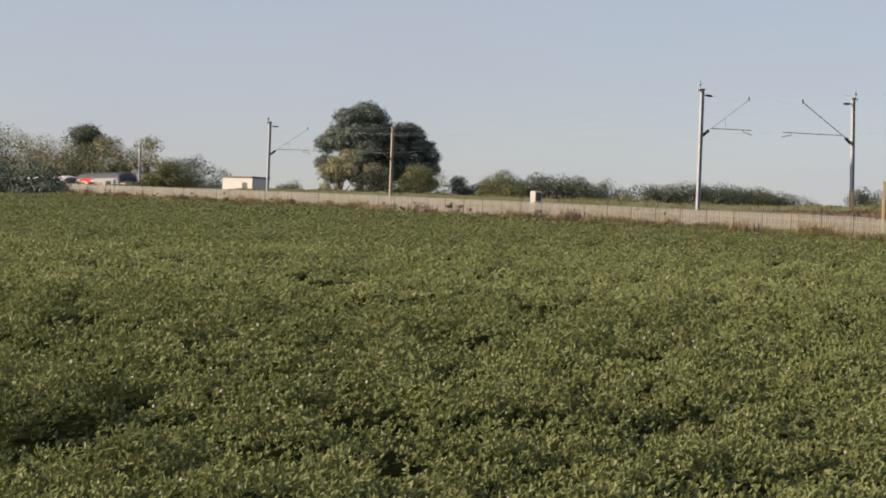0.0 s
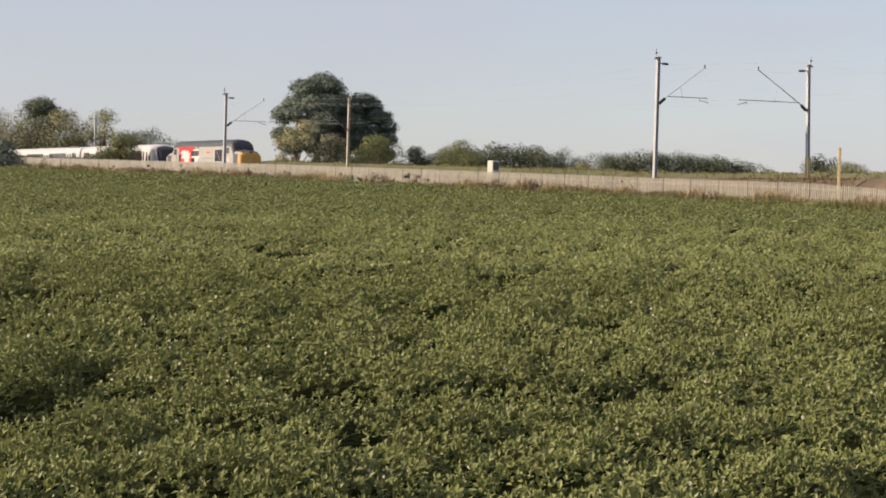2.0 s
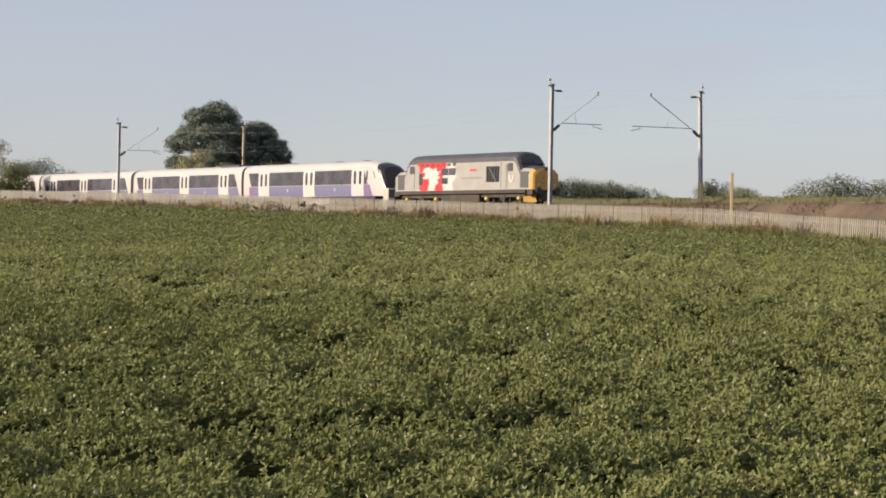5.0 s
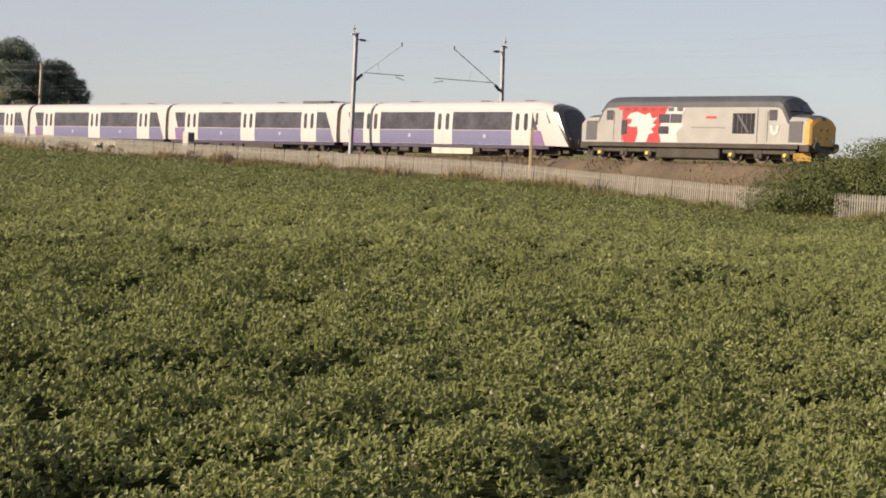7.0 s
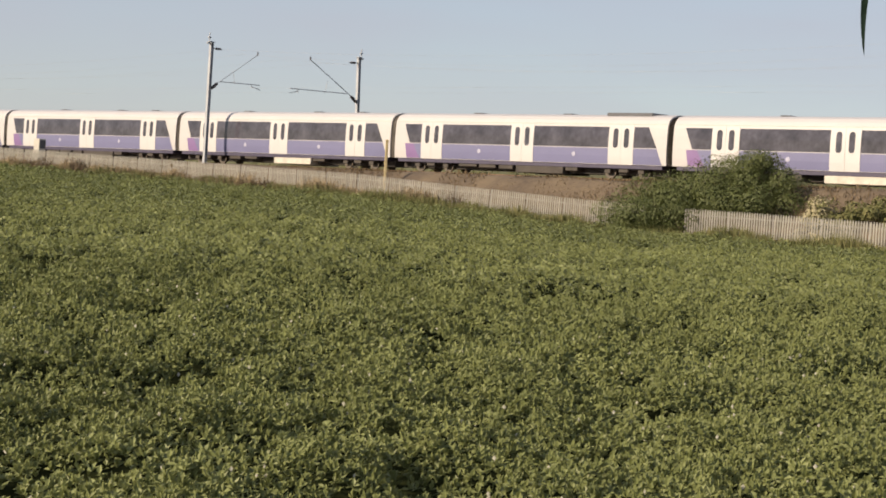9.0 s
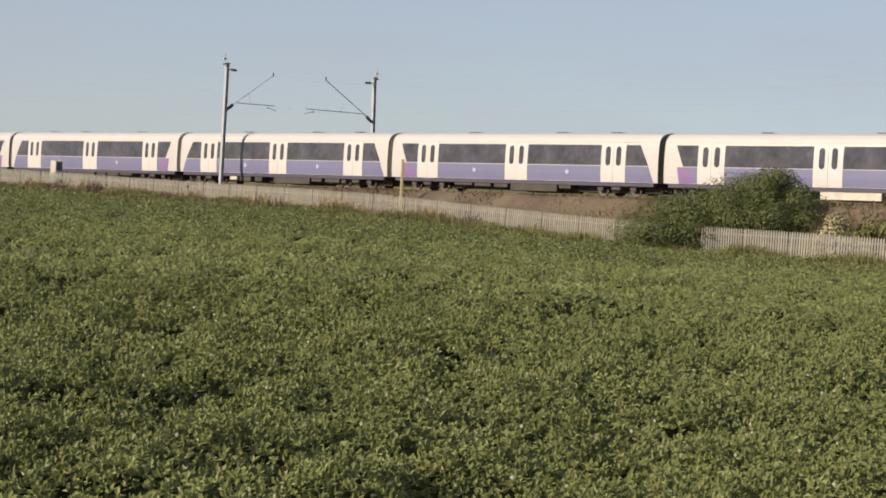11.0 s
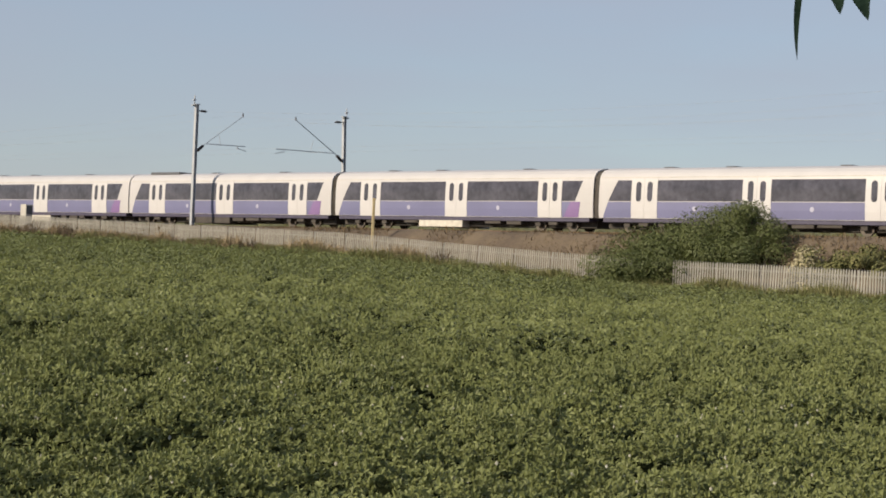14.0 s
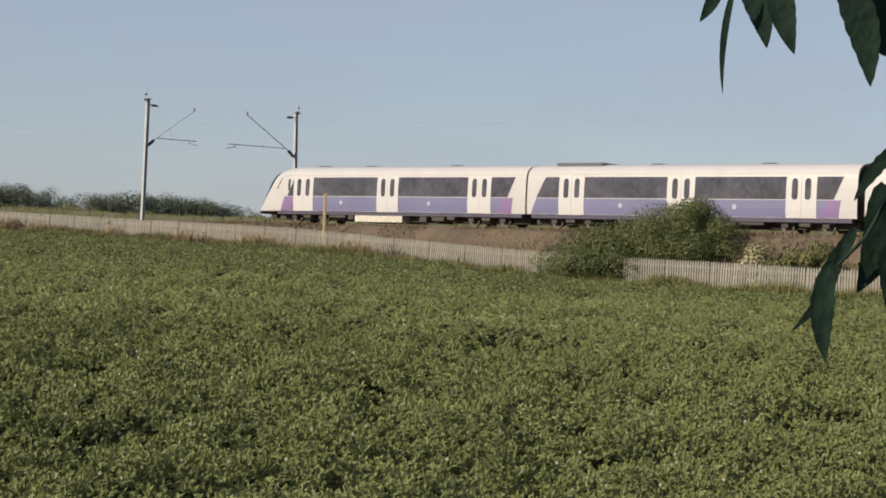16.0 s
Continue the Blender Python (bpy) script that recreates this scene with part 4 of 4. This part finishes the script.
near_bush(58.0, 83.0, "bramble_bush", "large rounded green bramble bush by the fence", 3.5, 5.4, 0.02, 60, 30000, 0.054, M_BUSH, 104)
near_bush(63.0, 82.0, "bramble_bush", "sprawling green bramble bush over the fence", 3.35, 6.8, 0.02, 60, 30000, 0.054, M_BUSH, 105)
near_bush(60.4, 82.8, "bramble_bush", "rounded green bramble bush between two others", 3.55, 6.2, 0.02, 56, 24000, 0.054, M_BUSH, 113)
near_bush(63.2, 79.5, "bramble_bush", "low green bramble growth before the fence", 2.4, 4.6, 0.02, 34, 17000, 0.05, M_BUSH, 106)
near_bush(53.0, 81.6, "elder_bush", "small bush with cream flower heads by the fence", 2.9, 3.4, 0.04, 28, 1200, 0.08, M_GRASS, 107, blossom=7000)
near_bush(50.5, 82.6, "bramble_bush", "low tan-green bush on the bank", 1.9, 4.2, 0.02, 14, 5000, 0.08, M_GRASS, 108)
near_bush(46.0, 82.6, "bramble_bush", "low tan-green bush on the bank", 2.0, 4.4, 0.02, 14, 5000, 0.08, M_GRASS, 109)
near_bush(41.0, 82.8, "bramble_bush", "green bush on the bank", 2.4, 4.4, 0.02, 14, 5000, 0.08, M_BUSH, 110)


# ---- hut, cabinet, posts ----
def hut():
    top = thing("relay_hut", "low white railway hut with a dark flat roof", "hut", at=Matrix.Translation(place(216, 102, 6.0)) @ pose(0, 0, 0, 0, 0, -27.4))
    bm = bmesh.new()
    box(bm, -2.4, 2.4, -1.6, 1.6, -1.6, 2.6)
    part("wall", bm, M_HUT, top)
    bm = bmesh.new()
    box(bm, -2.55, 2.55, -1.75, 1.75, 2.6, 2.76, 0.03)
    part("roof", bm, M_HUTROOF, top)
    # dark door in the long wall
    bm = bmesh.new()
    box(bm, 0.8, 1.6, -1.63, -1.58, 0.0, 2.0, 0.02)
    part("dark_panel", bm, M_LOCODARK, top)


hut()


def cabinet():
    a, d = 120.0, 80.6
    top = thing("trackside_cabinet", "pale concrete cabinet with shade-dark right side beside the fence", "cabinet", at=Matrix.Translation(place(a, d, float(ground_z(a, d)))) @ pose(0, 0, 0, 0, 0, math.degrees(PHI)))
    bm = bmesh.new()
    box(bm, -0.3, 0.3, -0.35, 0.35, -0.2, 2.6, 0.03)
    part("body", bm, M_CONC, top)
    # dark plate on the right face; that side's shade is put in as colour
    bm = bmesh.new()
    box(bm, -0.25, 0.25, -0.372, -0.35, 1.9, 2.5, 0.005)
    part("dark_panel", bm, M_LOCODARK, top)


cabinet()


def marker_post():
    a, d = 85.2, 82.3
    top = thing("marker_post", "faded yellow marker post beside the track", "post", at=Matrix.Translation(place(a, d, float(ground_z(a, d)))))
    bm = bmesh.new()
    box(bm, -0.085, 0.085, -0.085, 0.085, -0.3, 3.0, 0.02)
    part("post", bm, M_YELLOW, top)
    bm = bmesh.new()
    loft(bm, [[(-s, -s, z), (s, -s, z), (s, s, z), (-s, s, z)] for s, z in ((0.11, 3.0), (0.07, 3.1))])
    part("cap", bm, M_YELLOW, top)


marker_post()


# ---- the crop ----
def value_noise(x, y, seed):
    rng = np.random.default_rng(seed)
    grid = rng.random((257, 257))
    xi, yi = np.floor(x).astype(int), np.floor(y).astype(int)
    fx, fy = x - xi, y - yi
    fx, fy = fx * fx * (3 - 2 * fx), fy * fy * (3 - 2 * fy)
    g = lambda i, j: grid[i % 257, j % 257]
    return (g(xi, yi) * (1 - fx) + g(xi + 1, yi) * fx) * (1 - fy) + (g(xi, yi + 1) * (1 - fx) + g(xi + 1, yi + 1) * fx) * fy


def crop_height(x, y):
    """Height of the crop over the soil, how far a spot is a gap, and the plant it belongs to."""
    plant = value_noise(x / 0.58 + 90, y / 0.80 + 90, 5)
    plant = np.clip((plant - 0.18) / 0.64, 0, 1)
    fine = value_noise(x / 0.22 + 50, y / 0.27 + 50, 6)
    patch = value_noise(x / 1.5 + 70, y / 2.4 + 70, 7) * 0.5 + value_noise(x / 0.6 + 30, y / 1.0 + 30, 8) * 0.5
    hole = np.clip((0.31 - patch) / 0.08, 0, 1)
    h = (0.04 + 0.28 * plant + 0.27 * fine + 0.42 * (patch - 0.42)) * (1 - 0.7 * hole)
    return h, hole, plant * 0.55 + fine * 0.45


def crop_band(seed, y0, y1, density, size, leaves, corners=4, low=0.4, rises=(0.1, 1.45), facing=0.55):
    """Shoots of the crop over one stretch of the field, each a whorl of pointed leaves, in one mesh."""
    rng = np.random.default_rng(seed)
    left, right = -0.40, 0.43
    n = int((right - left) / 2 * (y1 * y1 - y0 * y0) * density)
    y = np.sqrt(rng.uniform(y0 * y0, y1 * y1, n))
    x = rng.uniform(left, right, n) * y
    a, d = x * ALONG.x + y * ALONG.y, x * ACROSS.x + y * ACROSS.y
    h, hole, mound = crop_height(x, y)
    keep = (d < 78.3) & (a < 250) & (rng.random(n) > np.maximum(0.72 * hole, 0.92 * np.clip((0.36 - mound) / 0.2, 0, 1)))
    x, y, a, d, h = (k[keep] for k in (x, y, a, d, h))
    n = len(x)
    z = field_z(a, d) + np.maximum(h, 0.03) * rng.uniform(low, 1.12, n)
    p = np.repeat(np.stack([x, y, z], -1), leaves, axis=0)
    turn = np.repeat(rng.uniform(0, math.tau, n), leaves) + np.tile(np.arange(leaves) * math.tau / leaves, n) + rng.normal(scale=0.35, size=n * leaves)
    rise = rng.uniform(*rises, n * leaves)
    way = np.stack([np.cos(turn) * np.cos(rise), np.sin(turn) * np.cos(rise), np.sin(rise)], -1)
    side = np.stack([-np.sin(turn), np.cos(turn), rng.normal(scale=0.35, size=n * leaves)], -1)
    nrm = np.cross(way, side)
    # the leaves turn their faces towards the sun
    sunward = np.array([SUN_WAY.x * math.cos(SUN_UP), SUN_WAY.y * math.cos(SUN_UP), math.sin(SUN_UP)])
    nrm = nrm * np.sign(nrm @ sunward)[:, None] + sunward * facing
    nrm /= np.linalg.norm(nrm, axis=1)[:, None]
    way = way - nrm * np.sum(way * nrm, axis=1)[:, None]
    way /= np.linalg.norm(way, axis=1)[:, None] + 1e-9
    side = np.cross(nrm, way)
    s = size * rng.uniform(0.65, 1.3, n * leaves)[:, None]
    if corners == 4:
        v = np.stack([p, p + way * s * 0.55 + side * s * 0.27 + nrm * s * 0.08, p + way * s - nrm * s * 0.12, p + way * s * 0.55 - side * s * 0.27 + nrm * s * 0.08], 1)
    else:
        v = np.stack([p, p + way * s * 0.9 + side * s * 0.3, p + way * s * 0.8 - side * s * 0.3], 1)
    q = np.arange(n * leaves * corners).reshape(-1, corners)
    return tagged(new("crop_leaves", raw_mesh("crop_leaves", v.reshape(-1, 3), q, M_CROP)), "dense green leafy crop covering the field", "crop", kind="stuff")


crop_band(1, 12, 23, 225, 0.066, 5, low=0.5, facing=0.45)
crop_band(2, 23, 40, 112, 0.083, 5, low=0.55, facing=0.48)
crop_band(3, 40, 72, 52, 0.112, 4, 3, low=0.7, rises=(-0.1, 1.3), facing=0.34)
crop_band(4, 72, 125, 24, 0.15, 4, 3, low=0.8, rises=(-0.3, 0.9), facing=0.10)
crop_band(5, 125, 260, 10, 0.24, 4, 3, low=0.85, rises=(-0.3, 0.7), facing=0.04)


def crop_specks(count):
    """Sparse pale specks among the leaves."""
    rng = np.random.default_rng(31)
    y = np.sqrt(rng.uniform(13 ** 2, 30 ** 2, count))
    x = rng.uniform(-0.35, 0.4, count) * y
    h = crop_height(x, y)[0]
    z = field_z(x * ALONG.x + y * ALONG.y, x * ACROSS.x + y * ACROSS.y) + np.maximum(h, 0.1) * 1.05
    p = np.stack([x, y, z], -1)
    r = rng.uniform(0.012, 0.024, count)[:, None]
    e = np.eye(3)
    corners = [-e[0] * 0.9, -e[1] * 0.5 - e[2], e[0] * 0.8 + e[2] * 0.2, e[2] * 1.1 + e[1] * 0.2]
    v = np.stack([p + c * r for c in corners], 1).reshape(-1, 3)
    tris = np.array([[0, 1, 3], [1, 2, 3], [0, 3, 2]])
    q = (np.arange(count)[:, None, None] * 4 + tris[None]).reshape(-1, 3)
    return tagged(new("crop_specks", raw_mesh("crop_specks", v, q, M_SPECK)), "sparse pale specks among the crop leaves", "flowers", kind="stuff")


crop_specks(420)


# ---- verge grass and dry stalks along the fence ----
def blades(name, label, a0, a1, d0, d1, n, h0, h1, width, material, seed, clump=0.0):
    rng = np.random.default_rng(seed)
    a = rng.uniform(a0, a1, n)
    d = rng.uniform(d0, d1, n)
    if clump:
        keep = value_noise(a / 2.2 + 20, d / 3.0 + 20, seed) > clump
        a, d = a[keep], d[keep]
        n = len(a)
    z = ground_z(a, d) - 0.05
    x, y = ALONG.x * a + ACROSS.x * d, ALONG.y * a + ACROSS.y * d
    tall = (h0 + (h1 - h0) * value_noise(a / 1.7, d / 1.2 + 40, seed + 1)) * rng.uniform(0.6, 1.2, n)
    lean = rng.normal(scale=0.25, size=(n, 2)) * tall[:, None]
    side = rng.normal(size=(n, 2))
    side /= np.linalg.norm(side, axis=1)[:, None]
    w = width * rng.uniform(0.6, 1.4, n)[:, None]
    base = np.stack([x, y, z], -1)
    off = np.concatenate([side * w, np.zeros((n, 1))], 1)
    tip = base + np.concatenate([lean, tall[:, None]], 1)
    mid = (base + tip) / 2 + np.concatenate([-lean * 0.15, np.zeros((n, 1))], 1)
    v = np.stack([base - off * 0.5, mid - off, tip, mid + off], 1).reshape(-1, 3)
    q = np.arange(n * 4).reshape(-1, 4)
    return tagged(new(name, raw_mesh(name, v, q, material)), label, "grass", kind="stuff")


blades("verge_grass", "rough green grass along the fence foot", 20, 110, 77.6, 79.8, 40000, 0.4, 1.15, 0.025, M_GRASS, 201)
blades("verge_grass", "rough green grass along the fence foot", 110, 245, 77.4, 79.8, 20000, 0.3, 0.9, 0.03, M_GRASS, 202)
blades("dry_stalks", "dry tan stalks standing along the fence", 78, 245, 78.5, 79.9, 34000, 0.5, 1.4, 0.03, M_DRY, 203, clump=0.40)
blades("dry_stalks", "brown withered stalks standing along the fence", 78, 245, 77.9, 79.6, 26000, 0.5, 1.25, 0.03, M_DOCK, 208, clump=0.36)
blades("bank_grass", "dry grass on the railway bank", 20, 120, 80.3, 86.8, 36000, 0.06, 0.24, 0.03, M_BROWNGRASS, 204, clump=0.32)
blades("bank_grass", "withered grass on the railway bank", 20, 120, 80.3, 84.5, 12000, 0.1, 0.4, 0.03, M_BROWNGRASS, 205, clump=0.55)
blades("bank_grass", "rough grass on the far verge of the railway", 10, 260, 95.6, 100.5, 26000, 0.1, 0.4, 0.04, M_GRASS, 206, clump=0.25)
blades("dock_stalks", "dark brown dock stalks along the fence", 72, 245, 79.2, 79.9, 12000, 0.7, 1.5, 0.035, M_BARK, 207, clump=0.66)


# ---- the overhanging twigs beside the camera ----
FOCAL = 3410.7
TWIG_FAR = 1.6


def twig_point(px, py, deep=0.0):
    """A place in the twig's own space: x right, y up, z towards the eye."""
    s = TWIG_FAR / FOCAL
    return Vector(((px - 784) * s, (441 - py) * s, deep))


def twig_leaf(parent, base, tip, width, bend=0.0, fold=0.25, deep=0.0, serrate=0.0):
    """A pointed leaf from base to tip, folded a little along its midrib."""
    b, t = twig_point(*base, deep), twig_point(*tip, deep + 0.01)
    along = t - b
    side = Vector((-along.y, along.x, 0)).normalized()
    w = width * TWIG_FAR / FOCAL
    bm = bmesh.new()
    rows = []
    n = 14
    for i in range(n + 1):
        u = i / n
        c = b + along * u + side * (bend * along.length * 4 * u * (1 - u))
        half = w * 0.5 * (math.sin(math.pi * min(1, u ** 0.75)) ** 0.8 if 0 < u < 1 else 0.01)
        half *= 1 + serrate * (0.5 if i % 2 else -0.5)
        lift = Vector((0, 0, half * fold))
        rows.append([bm.verts.new(c - side * half + lift), bm.verts.new(c), bm.verts.new(c + side * half + lift * 0.6)])
    for p, q in zip(rows, rows[1:]):
        for i in (0, 1):
            f = bm.faces.new((p[i], p[i + 1], q[i + 1], q[i]))
            f.smooth = True
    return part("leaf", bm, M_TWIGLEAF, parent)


def twig_stem(parent, pts, r0, r1):
    bm = bmesh.new()
    ps = [twig_point(x, y, 0.005) for x, y in pts]
    for k, (p, q) in enumerate(zip(ps, ps[1:])):
        u = k / max(1, len(ps) - 1)
        tube(bm, p, q, r0 + (r1 - r0) * u, r0 + (r1 - r0) * (u + 1 / len(ps)), 7)
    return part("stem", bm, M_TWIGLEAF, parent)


def upper_twig():
    top = thing("hanging_twig", "leafy twig with long pointed dark green leaflets overhanging the field", "twig", "overhanging twigs")
    twig_stem(top, [(1180, -130), (1290, -70), (1420, -55), (1560, -40), (1760, -110)], 0.0016, 0.0024)
    for base, tip, w, bend, deep, ser in (((1275, -40), (1235, 42), 26, 0.05, 0.0, 0), ((1300, -30), (1273, 172), 13, -0.05, 0.01, 0), ((1312, -60), (1357, 86), 50, 0.06, -0.01, 0.06),
                                     ((1378, -60), (1402, 99), 50, -0.05, 0.0, 0.05), ((1480, -50), (1531, 158), 62, 0.06, 0.01, 0.10), ((1535, -50), (1527, 105), 40, 0.03, -0.01, 0.12),
                                     ((1530, -30), (1610, 110), 90, -0.05, -0.02, 0.08), ((1640, -60), (1650, 120), 60, 0.05, 0, 0.05)):
        twig_leaf(top, base, tip, w, bend, 0.25, deep, ser)
    return top


def lower_twig():
    top = thing("hanging_twig", "leafy twig with broad dark leaves and one drooping leaf", "twig", "overhanging twigs")
    twig_stem(top, [(1720, 230), (1640, 300), (1570, 350), (1530, 420), (1480, 470)], 0.0030, 0.0014)
    for base, tip, w, bend, deep, ser in (((1590, 255), (1502, 358), 26, -0.05, 0.01, 0.15), ((1570, 320), (1520, 520), 72, 0.10, -0.02, 0.05), ((1620, 330), (1570, 560), 130, 0.05, 0.0, 0.06),
                                     ((1462, 470), (1453, 640), 44, -0.06, 0.01, 0.12), ((1490, 440), (1394, 588), 22, 0.08, 0.0, 0.08), ((1520, 400), (1440, 500), 26, 0.04, -0.01, 0.05),
                                     ((1640, 420), (1590, 600), 80, 0.05, 0.01, 0.1)):
        twig_leaf(top, base, tip, w, bend, 0.3, deep, ser)
    return top


twig_up = upper_twig()
twig_low = lower_twig()
# seconds and sway, as hundredths of a degree right and down of its place at the end
SWAY_UP = [(8.3, 217, -137), (8.5, 167, -137), (8.7, 215, -100), (9.0, 247, -67), (9.5, 250, -120), (10.5, 210, -210), (11.5, 180, -215), (12.0, 130, -148), (12.5, 262, -69), (13.0, 172, -70), (13.5, 212, -4),
           (14.0, 130, -60), (14.5, 142, -90), (15.0, 136, -60), (15.5, 95, 36), (16.0, 0, 0)]
SWAY_LOW = [(8.3, 230, -190), (9.2, 175, -180), (10.5, 180, -150), (11.3, 150, -190), (11.5, 84, -222), (12.0, 162, -115), (12.5, 135, -60), (13.0, 112, -90), (13.5, 195, -40), (14.0, 190, 0), (14.5, 133, -5),
            (15.0, 78, -35), (15.5, 62, 28), (16.0, 0, 0)]


def heading(t):
    ts = [row[0] for row in PATH]
    return [float(np.interp(t, ts, [row[k] for row in PATH])) for k in (1, 2, 3)]


def sway(ob, rows):
    """Key a twig that swings in the wind."""
    out = []
    for t, dx, dy in rows:
        s = TWIG_FAR / FOCAL
        out.append((t, aim(*heading(t)) @ Matrix.Translation((dx * s, -dy * s, -TWIG_FAR))))
    rest = out[0][1]
    walk(ob, [(t, rest) for t in (0.0, 3.0, 6.0, 7.5)] + out)


# ---- what moves ----
SPEED = 21.62
NOSE_0 = 119.24 + 5.5 * SPEED


def run(ob, back, turn=0.0):
    """Key a vehicle whose centre runs so far behind the unit's front end."""
    face = math.degrees(PHI) - 90 + turn
    walk(ob, [(t, Matrix.Translation(place(NOSE_0 - SPEED * t + back, NEAR_TRACK, RAIL)) @ pose(0, 0, 0, 0, 0, face)) for t in range(0, 17)])


def motions():
    rear = copy_thing(drive, Matrix.Identity(4))
    plain = [copy_thing(mid_a, Matrix.Identity(4)) for k in range(3)]
    for car in plain[:2]:
        # only two cars carry the roof well
        for piece in [c for c in car.children if c.name.startswith("pantograph_well")]:
            bpy.data.objects.remove(piece)
    cased = copy_thing(mid_c, Matrix.Identity(4))
    sway(twig_up, SWAY_UP)
    sway(twig_low, SWAY_LOW)
    run(loco, -9.95)
    run(drive, CAB_L / 2)
    at = CAB_L + MID_L / 2
    order = [(mid_a, 0), (mid_c, 0), (plain[0], 0), (mid_b, 0), (plain[1], 180), (cased, 180), (plain[2], 180)]
    for car, turn in order:
        run(car, at, turn)
        at += MID_L
    run(rear, at - MID_L / 2 + CAB_L / 2 - 0.3, 180.0)


motions()
